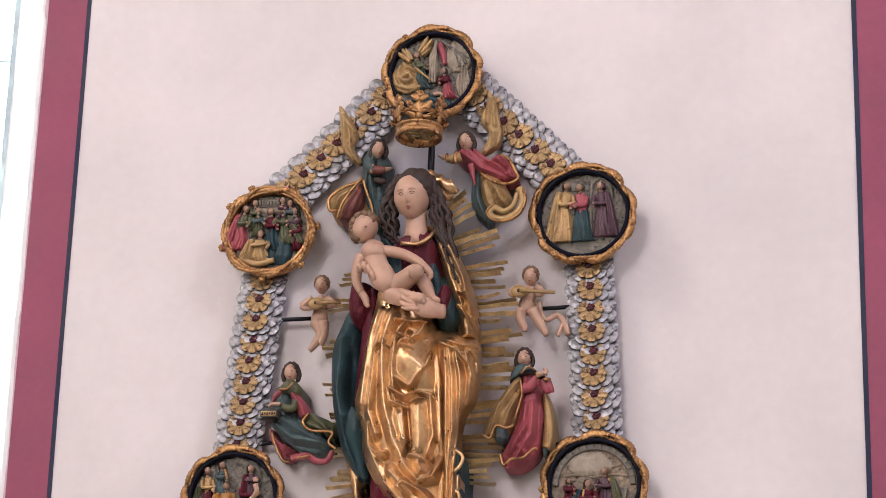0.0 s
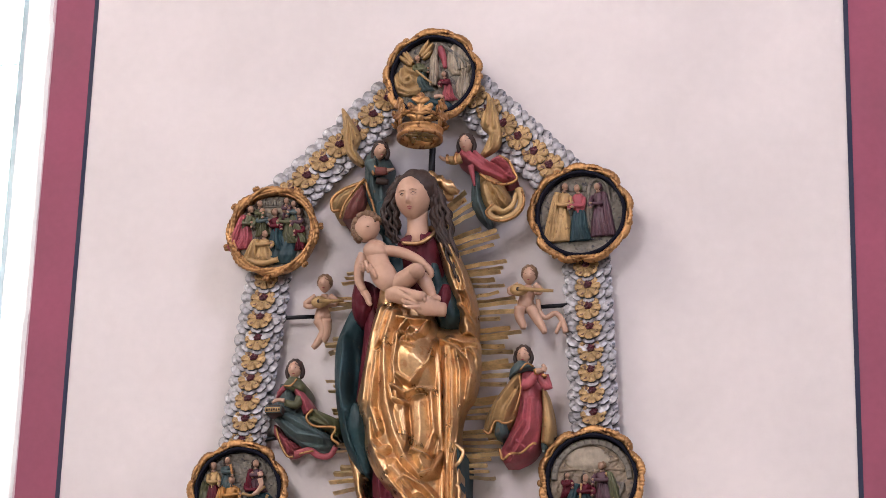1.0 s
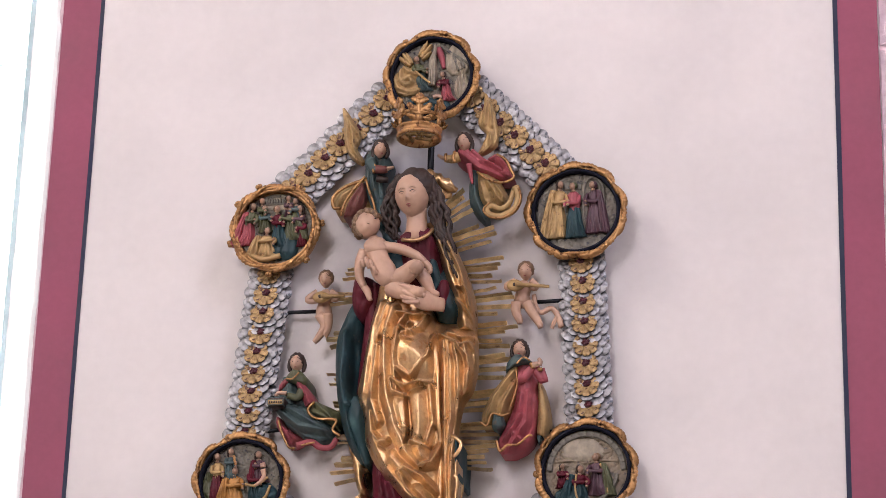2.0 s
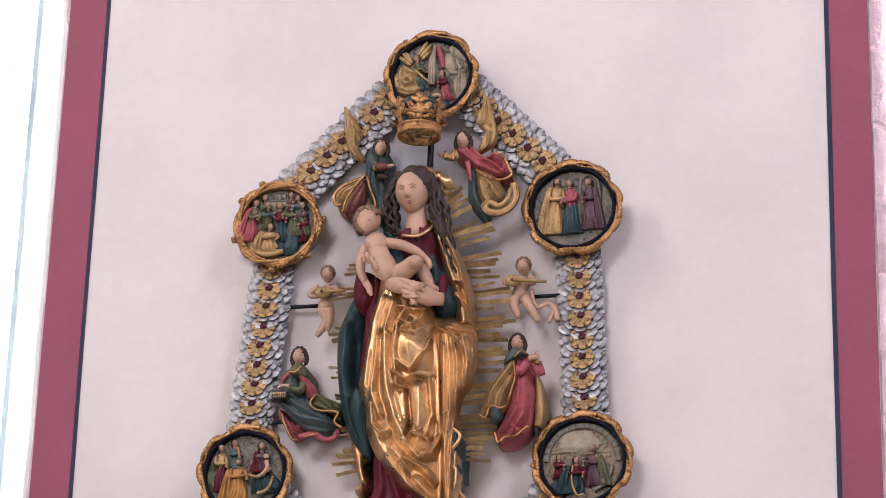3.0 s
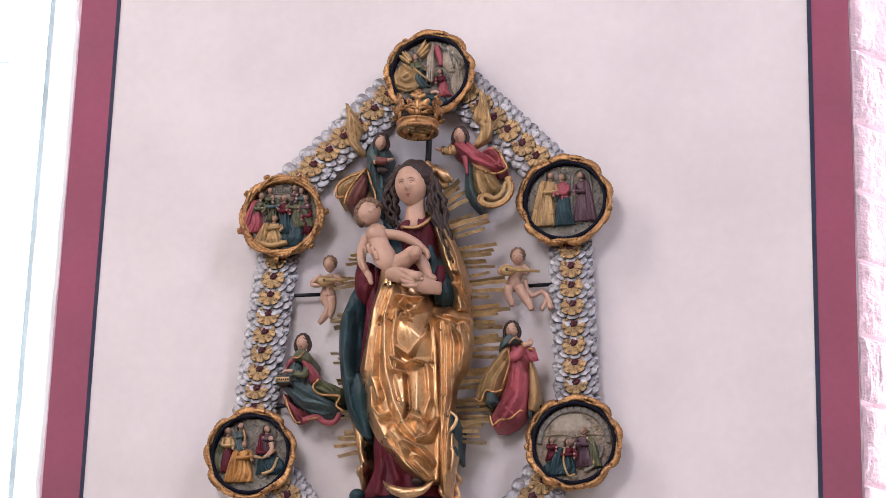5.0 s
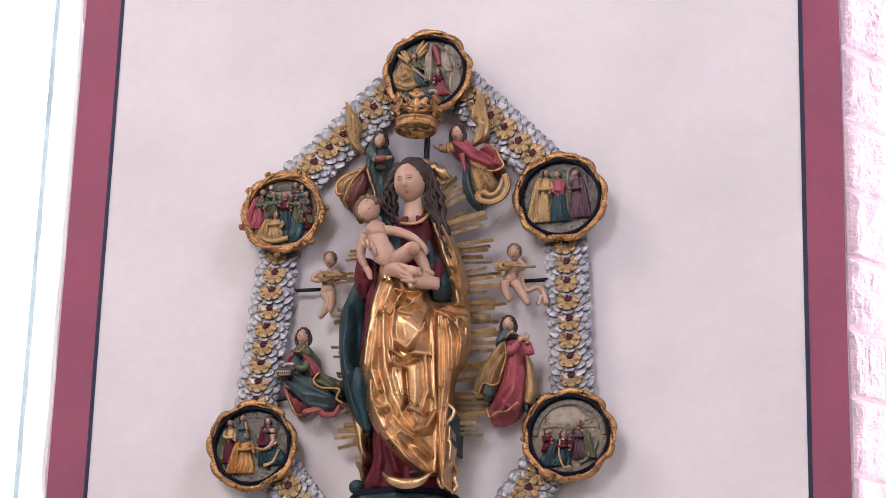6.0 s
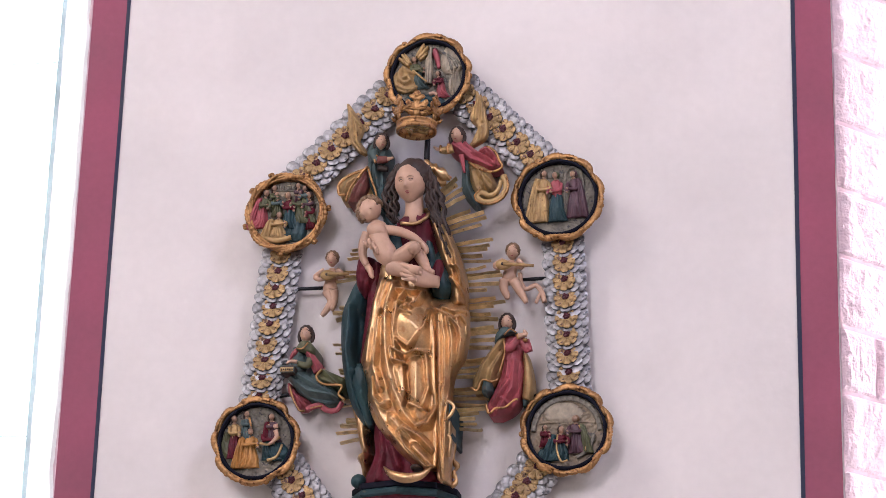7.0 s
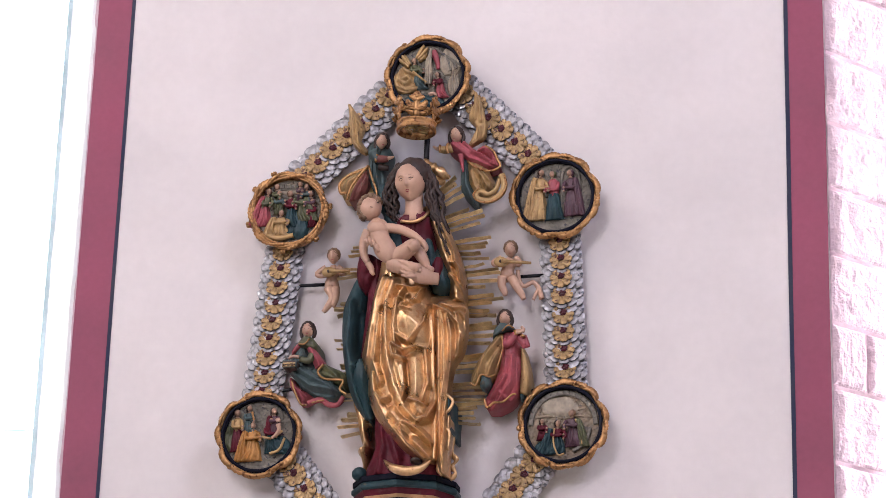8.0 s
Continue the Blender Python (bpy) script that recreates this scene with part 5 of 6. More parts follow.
def putto(lute, legs, arms, body, hx, hz, r):
    bm = bmesh.new()
    head(bm, hx, hz, 0.11, r, SK, LH)
    q = [p3(body[i], body[i + 1], 0.10) for i in range(0, len(body), 2)]
    tube(bm, smooth_path(q, 12), [0.014, 0.022, 0.032, 0.035, 0.033, 0.031, 0.031, 0.034, 0.036, 0.035, 0.028, 0.015], 14, SK, flat=0.75)
    for a in arms:
        limb(bm, a, 0.015, 0.010, SK, 0.13)
    for a in legs:
        limb(bm, a, 0.025, 0.011, SK, 0.12, 12)
    bx, bz, nx, nz = lute
    ang = math.degrees(math.atan2(nz - bz, nx - bx))
    ball(bm, (bx, -0.155, bz), (0.040, 0.016, 0.027), TA, (0, -ang, 0), 20, 12, lambda n, c: Vector((c.x, c.y, c.z * (1 - 0.35 * max(0.0, n.x)))))
    ball(bm, (bx - 0.004, -0.170, bz), (0.008, 0.003, 0.008), HA, (0, 0, 0), 10, 6)
    tube(bm, [(bx, -0.168, bz), (nx, -0.165, nz)], [0.010, 0.007], 8, TA)
    return bm


def musicians():
    hx, hz = -0.564, 5.244
    bm = putto((-0.568, 5.15, -0.466, 5.15), ((-0.581, 5.084, -0.557, 5.033, -0.584, 4.98, -0.601, 4.96), (-0.549, 5.083, -0.544, 5.032, -0.553, 4.995, -0.558, 4.988)),
               ((-0.593, 5.183, -0.636, 5.153, -0.62, 5.139, -0.581, 5.143), (-0.535, 5.182, -0.508, 5.162, -0.51, 5.146, -0.531, 5.147)),
               (-0.565, 5.201, -0.563, 5.156, -0.569, 5.11, -0.564, 5.068), hx, hz, 0.035)
    settle("putto_figure", bm, FIGURE, (hx, -0.06, 4.994), "small bare carved figure playing a lute on iron bar", "carved figure", "small carved figures")
    hx, hz = 0.305, 5.252
    bm = putto((0.271, 5.176, 0.414, 5.164), ((0.27, 5.112, 0.268, 5.071, 0.283, 5.035, 0.285, 5.018), (0.314, 5.11, 0.342, 5.059, 0.365, 5.021, 0.375, 4.997)),
               ((0.266, 5.205, 0.227, 5.185, 0.239, 5.17, 0.264, 5.174), (0.331, 5.203, 0.354, 5.183, 0.35, 5.169, 0.331, 5.172)),
               (0.298, 5.214, 0.297, 5.175, 0.29, 5.137, 0.296, 5.094), hx, hz, 0.037)
    limb(bm, (0.341, 5.15, 0.348, 5.102, 0.372, 5.07, 0.415, 5.088, 0.443, 5.056, 0.459, 5.004), 0.010, 0.013, SK, 0.10, 22)
    limb(bm, (0.443, 5.056, 0.429, 5.028, 0.418, 5), 0.010, 0.008, SK, 0.10, 10)
    settle("putto_figure", bm, FIGURE, (hx, -0.06, 5.002), "small bare carved figure with lute and trailing scarf", "carved figure", "small carved figures")


def angel_low_west():
    bm = bmesh.new()
    head(bm, -0.657, 4.852, 0.18, 0.036, SK, HA, 0, True)
    f = Folds(0.002, 0.004, 40)
    relief(bm, [(-0.734, 4.805, -0.627, 4.795, 0.1, 0.06), (-0.742, 4.733, -0.64, 4.731, 0.1, 0.08), (-0.727, 4.681, -0.628, 4.669, 0.1, 0.08)], TE, f, nu=30, nv=36)
    f = Folds(0.002, 0.003, 40).roll(0.03, 0.022, -0.724, 4.645, -0.632, 4.573, -0.534, 4.557).roll(0.03, 0.02, -0.692, 4.658, -0.587, 4.595, -0.478, 4.542).roll(0.026, 0.016, -0.659, 4.545, -0.571, 4.52, -0.502, 4.519).roll(0.024, 0.016, -0.612, 4.65, -0.54, 4.585, -0.474, 4.565).roll(0.02, 0.014, -0.703, 4.605, -0.642, 4.545)
    relief(bm, [(-0.729, 4.704, -0.61, 4.688, 0.1, 0.06), (-0.757, 4.667, -0.556, 4.635, 0.1, 0.08), (-0.724, 4.624, -0.512, 4.598, 0.1, 0.09), (-0.687, 4.576, -0.487, 4.553, 0.1, 0.08), (-0.622, 4.537, -0.527, 4.517, 0.1, 0.05)], TE, f, nu=70, nv=60)
    f = Folds(0.003, 0.003, 40).roll(0.016, 0.014, -0.712, 4.581, -0.675, 4.511).roll(0.016, 0.012, -0.682, 4.557, -0.633, 4.508)
    relief(bm, [(-0.754, 4.635, -0.73, 4.629, 0.08, 0.05), (-0.749, 4.592, -0.699, 4.584, 0.08, 0.07), (-0.723, 4.549, -0.636, 4.543, 0.08, 0.06), (-0.7, 4.511, -0.67, 4.513, 0.08, 0.03)], RO, f, nu=30, nv=36)
    limb(bm, (-0.647, 4.499, -0.587, 4.514, -0.545, 4.49, -0.501, 4.491, -0.477, 4.528), 0.015, 0.012, RO, 0.15, 26)
    limb(bm, (-0.727, 4.607, -0.713, 4.558, -0.679, 4.492, -0.651, 4.485), 0.005, 0.005, GO, 0.165, 18)
    limb(bm, (-0.623, 4.494, -0.594, 4.502, -0.564, 4.506), 0.004, 0.004, GO, 0.175, 10)
    relief(bm, [(-0.711, 4.79, -0.682, 4.784, 0.15, 0.03), (-0.733, 4.762, -0.691, 4.766, 0.15, 0.03), (-0.736, 4.734, -0.722, 4.738, 0.15, 0.02)], RO, Folds(0.001, 0.003, 50), nu=14, nv=16)
    f = Folds(0.001, 0.002, 50).roll(0.014, 0.012, -0.641, 4.756, -0.601, 4.703, -0.585, 4.656)
    relief(bm, [(-0.658, 4.759, -0.62, 4.763, 0.17, 0.03), (-0.636, 4.712, -0.578, 4.701, 0.17, 0.035), (-0.613, 4.662, -0.567, 4.672, 0.17, 0.02)], RO, f, nu=18, nv=26)
    f = Folds(0.001, 0.003, 50).roll(0.012, 0.012, -0.689, 4.781, -0.618, 4.76)
    relief(bm, [(-0.686, 4.815, -0.635, 4.816, 0.16, 0.04), (-0.708, 4.785, -0.609, 4.782, 0.16, 0.05), (-0.694, 4.772, -0.608, 4.742, 0.16, 0.04)], OL, f, nu=24, nv=20)
    limb(bm, (-0.689, 4.771, -0.66, 4.771, -0.634, 4.798), 0.004, 0.004, GO, 0.225, 10)
    f = Folds(0.002, 0.003, 40).roll(0.02, 0.016, -0.562, 4.67, -0.506, 4.617, -0.465, 4.574).roll(0.018, 0.014, -0.577, 4.632, -0.506, 4.601)
    relief(bm, [(-0.586, 4.69, -0.563, 4.683, 0.14, 0.03), (-0.596, 4.646, -0.484, 4.648, 0.15, 0.05), (-0.574, 4.617, -0.453, 4.619, 0.15, 0.05), (-0.505, 4.588, -0.467, 4.562, 0.13, 0.03)], OL, f, nu=36, nv=30)
    limb(bm, (-0.567, 4.674, -0.593, 4.637, -0.557, 4.602, -0.471, 4.593, -0.483, 4.551, -0.449, 4.523), 0.006, 0.006, GO, 0.205, 26)
    limb(bm, (-0.623, 4.727, -0.64, 4.695, -0.685, 4.705), 0.020, 0.014, OL, 0.2)
    limb(bm, (-0.685, 4.708, -0.718, 4.711, -0.734, 4.699), 0.010, 0.006, SK, 0.22)
    x0, z0 = -0.722, 4.662
    box(bm, (x0 - 0.036, -0.25, z0 - 0.012), (x0 + 0.034, -0.15, z0 + 0.024), 0.004, HA)
    box(bm, (x0 - 0.035, -0.256, z0 - 0.013), (x0 + 0.033, -0.249, z0 + 0.013), 0.003, TA)
    for k in range(6):
        box(bm, (x0 - 0.028 + 0.010 * k, -0.258, z0 - 0.006 + 0.002 * (k % 2)), (x0 - 0.022 + 0.010 * k, -0.255, z0 + 0.004), 0.0, HA)
    settle("angel_figure", bm, FIGURE, (-0.657, -0.05, 4.502), "seated carved figure in teal robe with small organ", "carved figure", "small carved figures")


def angel_low_east():
    bm = bmesh.new()
    head(bm, 0.296, 4.886, 0.18, 0.036, SK, HA, 0, True)
    f = Folds(0.002, 0.004, 40).roll(0.026, 0.02, 0.339, 4.691, 0.332, 4.572, 0.253, 4.454).roll(0.024, 0.016, 0.369, 4.691, 0.366, 4.548, 0.322, 4.467).roll(0.024, 0.016, 0.309, 4.6, 0.243, 4.505).roll(0.026, 0.014, 0.279, 4.522, 0.32, 4.49).roll(0.022, 0.016, 0.308, 4.683, 0.304, 4.618)
    relief(bm, [(0.262, 4.835, 0.335, 4.845, 0.1, 0.07), (0.276, 4.78, 0.358, 4.778, 0.1, 0.09), (0.273, 4.722, 0.366, 4.72, 0.1, 0.1), (0.265, 4.652, 0.376, 4.657, 0.1, 0.1), (0.243, 4.595, 0.368, 4.592, 0.1, 0.1), (0.215, 4.537, 0.353, 4.523, 0.1, 0.09), (0.195, 4.492, 0.32, 4.478, 0.1, 0.07), (0.218, 4.45, 0.264, 4.449, 0.1, 0.04)], RO, f, nu=60, nv=100)
    f = Folds(0.002, 0.002, 36).roll(0.028, 0.02, 0.284, 4.792, 0.2, 4.676, 0.166, 4.571).roll(0.028, 0.016, 0.293, 4.757, 0.241, 4.654, 0.215, 4.57).roll(0.024, 0.014, 0.29, 4.697, 0.264, 4.605).roll(0.022, 0.014, 0.235, 4.735, 0.173, 4.633, 0.147, 4.571)
    relief(bm, [(0.266, 4.824, 0.294, 4.835, 0.13, 0.05), (0.226, 4.773, 0.288, 4.771, 0.13, 0.07), (0.182, 4.716, 0.289, 4.706, 0.13, 0.08), (0.151, 4.658, 0.274, 4.655, 0.13, 0.08), (0.134, 4.612, 0.259, 4.614, 0.13, 0.07), (0.135, 4.575, 0.23, 4.58, 0.13, 0.05)], TA, f, nu=50, nv=70)
    relief(bm, [(0.194, 4.604, 0.232, 4.601, 0.19, 0.03), (0.184, 4.556, 0.236, 4.56, 0.18, 0.035), (0.205, 4.538, 0.221, 4.542, 0.17, 0.02)], TE, Folds(0.002, 0.004, 50), nu=16, nv=20)
    limb(bm, (0.143, 4.566, 0.17, 4.552, 0.192, 4.602, 0.233, 4.592, 0.264, 4.603), 0.005, 0.005, GO, 0.22, 24)
    f = Folds(0.001, 0.003, 50).roll(0.014, 0.012, 0.397, 4.72, 0.412, 4.639, 0.404, 4.52)
    relief(bm, [(0.363, 4.759, 0.386, 4.75, 0.1, 0.05), (0.366, 4.685, 0.407, 4.672, 0.1, 0.06), (0.365, 4.604, 0.415, 4.591, 0.1, 0.06), (0.362, 4.542, 0.4, 4.525, 0.1, 0.04)], TA, f, nu=20, nv=50)
    relief(bm, [(0.36, 4.535, 0.387, 4.53, 0.09, 0.03), (0.365, 4.507, 0.383, 4.507, 0.09, 0.02)], TE, PLAIN, nu=10, nv=12)
    f = Folds(0.001, 0.003, 50)
    relief(bm, [(0.266, 4.857, 0.311, 4.856, 0.16, 0.05), (0.241, 4.829, 0.346, 4.834, 0.16, 0.06), (0.237, 4.792, 0.289, 4.814, 0.16, 0.05)], TE, f, nu=24, nv=20)
    limb(bm, (0.292, 4.808, 0.319, 4.836, 0.347, 4.821), 0.004, 0.004, GO, 0.235, 10)
    limb(bm, (0.288, 4.79, 0.294, 4.722, 0.27, 4.63), 0.004, 0.004, GO, 0.225, 14)
    limb(bm, (0.298, 4.757, 0.32, 4.757, 0.356, 4.797), 0.024, 0.018, RO, 0.21)
    limb(bm, (0.365, 4.797, 0.402, 4.741, 0.388, 4.792), 0.020, 0.017, RO, 0.2)
    limb(bm, (0.351, 4.814, 0.356, 4.802, 0.358, 4.79), 0.009, 0.009, GO, 0.225, 6)
    limb(bm, (0.381, 4.79, 0.39, 4.783, 0.399, 4.787), 0.008, 0.008, GO, 0.225, 6)
    limb(bm, (0.358, 4.804, 0.381, 4.808, 0.396, 4.822), 0.013, 0.009, SK, 0.23)
    limb(bm, (0.387, 4.801, 0.392, 4.815, 0.383, 4.829), 0.011, 0.007, SK, 0.235)
    limb(bm, (0.208, 4.492, 0.224, 4.446, 0.253, 4.47, 0.298, 4.474, 0.34, 4.508, 0.358, 4.509), 0.006, 0.005, GO, 0.205, 30)
    settle("angel_figure", bm, FIGURE, (0.296, -0.05, 4.486), "standing carved figure in rose robe and gilt cloak", "carved figure", "small carved figures")


angel_high_west()
angel_high_east()
musicians()
angel_low_west()
angel_low_east()


# ---- scenes carved inside the medallions ----
AGED_SKIN = surface("aged_flesh_paint", (0.36, 0.21, 0.14), 0.55, vary=0.25, scale=40, grain=120)


def carved(parent, head_at, foot_at, wide, robe, mantle=None, reach=0.0, cap=HAIR, kneel=False, size=0.0165, seed=0, trail=0.0):
    """A plain robed figure in low relief: pleated skirt, upper body, sleeves, a mantle down the back, head and hair."""
    (hx, hz), (bx, bz) = head_at, foot_at
    bm = bmesh.new()
    y, tall = 0.032, head_at[1] - foot_at[1]
    nz = hz - size * 1.1
    sx, sz = hx + (bx - hx) * 0.16, nz - 0.10 * tall
    mx, mz = hx + (bx - hx) * 0.48, nz - 0.40 * tall
    f = Folds(0.0008, 0.0015, 90)
    for k in range(5):
        u = -0.42 + 0.21 * k + 0.06 * math.sin(3.7 * k + 40 * hx)
        f.roll(0.010 + 0.004 * math.sin(5 * k + 60 * hz), wide * (0.13 + 0.03 * math.sin(9 * k)), mx + u * wide * 0.5, mz + 0.02, mx + u * wide * (0.9 if kneel else 0.7), (mz + bz) / 2, bx + u * wide * 1.08 + trail * 0.6, bz)
    relief(bm, [(mx - wide * 0.30, mz + 0.012, mx + wide * 0.30, mz + 0.012, y, 0.020), (mx - wide * 0.42, (mz * 2 + bz) / 3, mx + wide * 0.42, (mz * 2 + bz) / 3, y, 0.024),
                ((mx + bx) / 2 - wide * 0.48, (mz + bz * 2) / 3, (mx + bx) / 2 + wide * 0.48, (mz + bz * 2) / 3, y, 0.024), (bx - wide * 0.56 + min(trail, 0), bz, bx + wide * 0.56 + max(trail, 0), bz + 0.006, y, 0.018)], 0, f, back=0.025, nu=40, nv=44)
    g = Folds(0.001, 0.003, 90)
    relief(bm, [(sx - wide * 0.14, nz, sx + wide * 0.14, nz, y, 0.018), (sx - wide * 0.34, sz, sx + wide * 0.34, sz, y, 0.026), (mx - wide * 0.27, mz + 0.018, mx + wide * 0.27, mz + 0.018, y, 0.028), (mx - wide * 0.30, mz - 0.004, mx + wide * 0.30, mz - 0.004, y, 0.024)], 3, g, back=0.025, nu=18, nv=20)
    way = 1 if reach >= 0 else -1
    if mantle:
        back = -way
        h = Folds(0.001, 0.002, 70)
        for k in range(3):
            h.roll(0.012, 0.012, sx + back * wide * (0.25 + 0.1 * k), sz, bx + back * wide * (0.25 + 0.22 * k), bz)
        a, b = sorted((sx + back * wide * 0.10, sx + back * wide * 0.44))
        c, d = sorted((mx + back * wide * 0.20, mx + back * wide * 0.62))
        e, q = sorted((bx + back * wide * 0.22, bx + back * wide * 0.78))
        relief(bm, [(a, nz, b, nz - 0.008, y + 0.006, 0.018), (c, mz, d, mz, y + 0.006, 0.024), (e, bz + 0.004, q, bz, y + 0.004, 0.016)], 4, h, back=0.025, nu=22, nv=40)
    # sleeves and fists
    for k, drop in ((0, 0.0), (1, 0.018)):
        x0 = sx + wide * (0.30 if k else -0.30) * way
        ex, ez = x0 + way * wide * 0.10, sz - 0.17 * tall
        wx, wz = mx + way * (wide * 0.25 + abs(reach)), sz - 0.19 * tall - drop + abs(reach) * 0.4
        tube(bm, smooth_path([p3(x0, sz, y + 0.018), p3(ex, ez, y + 0.034), p3(wx, wz, y + 0.040)], 9), [0.007, 0.0075, 0.008, 0.0082, 0.0082, 0.008, 0.0075, 0.007, 0.006], 9, 3)
        ball(bm, (wx + way * 0.004, -y - 0.041, wz), (0.0065, 0.006, 0.0055), 1, (0, 0, 0), 8, 6)
    tube(bm, [p3(hx, hz - size, y + 0.018), p3(sx, nz - 0.006, y + 0.018)], [size * 0.5, size * 0.6], 8, 1)
    ball(bm, (hx + way * size * 0.15, -y - 0.024, hz), (size * 0.78, size * 0.85, size), 1, (0, 0, 0), 14, 10, lambda n, c: c + Vector((way * 0.1, -0.25, 0)) * size * max(0.0, 1 - abs(n.x) / 0.3) * max(0.0, 1 - abs(n.z + 0.1) / 0.35) * (n.y < -0.5))
    ball(bm, (hx - way * size * 0.22, -y - 0.016, hz + size * 0.22), (size * 0.98, size * 0.9, size * 0.98), 2, (0, 0, 0), 12, 9, lambda n, c: c * (1 + 0.07 * math.sin(7 * math.atan2(n.x, n.z))))
    if cap is HAIR:
        tube(bm, smooth_path([p3(hx - way * size * 0.7, hz + size * 0.3, y + 0.014), p3(hx - way * size * 0.95, hz - size * 0.6, y + 0.014), p3(hx - way * size * 0.6, hz - size * 1.5, y + 0.016)], 7), [size * 0.3] * 6 + [size * 0.1], 7, 2)
    bmesh.ops.recalc_face_normals(bm, faces=bm.faces)
    part("relief_figure", bm, [robe, AGED_SKIN, cap, BODICE.get(seed, robe), mantle or robe], parent)


def swirl(parent, pts, r0, r1, material, name="carved_drapery", y=0.045):
    bm = bmesh.new()
    limb(bm, pts, r0, r1, 0, y, 18)
    part(name, bm, material, parent)


def blade(parent, x0, z0, x1, z1, wide, material, y=0.045, name="wing"):
    """A flat ribbed feather or fold from one point to another."""
    bm = bmesh.new()
    a, b = Vector((x0, z0)), Vector((x1, z1))
    side = Vector((-(b - a).y, (b - a).x)).normalized() * wide / 2
    rows = []
    for f, k in ((0.0, 0.6), (0.35, 1.0), (0.75, 0.85), (0.95, 0.45), (1.0, 0.12)):
        c = a + (b - a) * f
        rows.append((c.x - side.x * k, c.y - side.y * k, c.x + side.x * k, c.y + side.y * k, y, 0.012))
    relief(bm, rows, 0, Folds(0.001, 0.003, 120), back=y - 0.012, nu=10, nv=20)
    part(name, bm, material, parent)


def mass(parent, x, z, w, h, material, folds, y=0.034, bulge=0.028):
    """A heap of carved cloth in low relief."""
    bm = bmesh.new()
    relief(bm, [(x - w * 0.2, z + h * 0.5, x + w * 0.25, z + h * 0.5, y, bulge * 0.4), (x - w * 0.42, z + h * 0.25, x + w * 0.42, z + h * 0.25, y, bulge), (x - w * 0.5, z, x + w * 0.5, z, y, bulge), (x - w * 0.46, z - h * 0.28, x + w * 0.48, z - h * 0.28, y, bulge), (x - w * 0.25, z - h * 0.5, x + w * 0.28, z - h * 0.5, y, bulge * 0.4)], 0, folds, back=0.02, nu=24, nv=24)
    part("carved_drapery", bm, material, parent)


CANOPY = surface("grey_ochre_paint", (0.36, 0.29, 0.21), 0.55, vary=0.35, scale=24, grain=90)
ORANGE_TAN = surface("orange_gilt_paint", (0.48, 0.22, 0.055), 0.5, metal=0.3, vary=0.3, scale=20, grain=90)
BODICE = {11: OLIVE, 12: CRIMSON, 21: OLIVE, 22: GREY_TEAL, 23: CRIMSON, 31: ROSE, 41: LIGHT_TAN, 42: CRIMSON, 51: CRIMSON}
top, west_up, east_up, west_low, east_low = MEDALS
# winged figure in a whirl of gilt cloth, and a figure at a curtained bed
mass(top, -0.012, -0.132, 0.194, 0.072, TEAL, Folds(0.004, 0.003, 45), y=0.034, bulge=0.022)
whirl = Folds(0.002, 0.002, 50).roll(0.022, 0.016, -0.166, 0.072, -0.169, 0.008, -0.151, -0.051, -0.106, -0.074, -0.052, -0.068, -0.025, -0.040).roll(0.026, 0.013, -0.137, 0.035, -0.141, -0.017, -0.113, -0.044, -0.083, -0.028, -0.097, -0.004, -0.119, -0.015).roll(0.022, 0.013, -0.132, 0.058, -0.098, 0.022, -0.054, 0.008).roll(0.018, 0.01, -0.156, -0.069, -0.111, -0.085, -0.057, -0.079)
mass(top, -0.108, -0.016, 0.138, 0.135, LIGHT_TAN, whirl, bulge=0.022)
blade(top, -0.094, 0.051, -0.156, 0.103, 0.02, LIGHT_TAN, y=0.052)
blade(top, -0.091, 0.059, -0.140, 0.123, 0.02, LIGHT_TAN, y=0.052)
blade(top, -0.086, 0.062, -0.118, 0.116, 0.016, LIGHT_TAN, y=0.052)
blade(top, -0.060, 0.096, -0.021, 0.164, 0.02, LIGHT_TAN, y=0.052)
blade(top, -0.051, 0.087, -0.001, 0.149, 0.02, LIGHT_TAN, y=0.052)
blade(top, -0.045, 0.078, -0.003, 0.116, 0.016, LIGHT_TAN, y=0.052)
mass(top, 0.113, 0.082, 0.114, 0.150, CANOPY, Folds(0.001, 0.010, 80), y=0.034, bulge=0.016)
mass(top, 0.133, -0.046, 0.067, 0.114, CANOPY, Folds(0.001, 0.009, 80), y=0.034, bulge=0.014)
mass(top, 0.002, 0.041, 0.041, 0.155, CANOPY, Folds(0.001, 0.008, 90), y=0.034, bulge=0.03)
carved(top, (-0.070, 0.082), (-0.025, -0.068), 0.062, GREY_TEAL, reach=0.012, cap=LIGHT_HAIR, size=0.014, seed=11)
swirl(top, (-0.071, 0.021, -0.026, -0.019, -0.001, -0.040), 0.006, 0.004, LIGHT_TAN, y=0.07)
carved(top, (0.050, 0.004), (0.080, -0.116), 0.057, ROSE, reach=-0.010, size=0.013, seed=12)
swirl(top, (0.009, -0.099, 0.031, -0.094, 0.047, -0.103), 0.01, 0.008, SKIN, y=0.05)
swirl(top, (0.024, 0.133, 0.042, 0.086, 0.051, 0.039), 0.02, 0.008, ROSE, y=0.040)
swirl(top, (-0.099, -0.123, -0.032, -0.108, 0.037, -0.135), 0.016, 0.014, TEAL, y=0.05)
swirl(top, (0.035, 0.145, 0.080, 0.096, 0.104, 0.019), 0.005, 0.006, CANOPY, y=0.046)
swirl(top, (0.035, 0.145, 0.094, 0.089, 0.117, 0.024), 0.005, 0.006, RELIEF_GROUND, y=0.05)
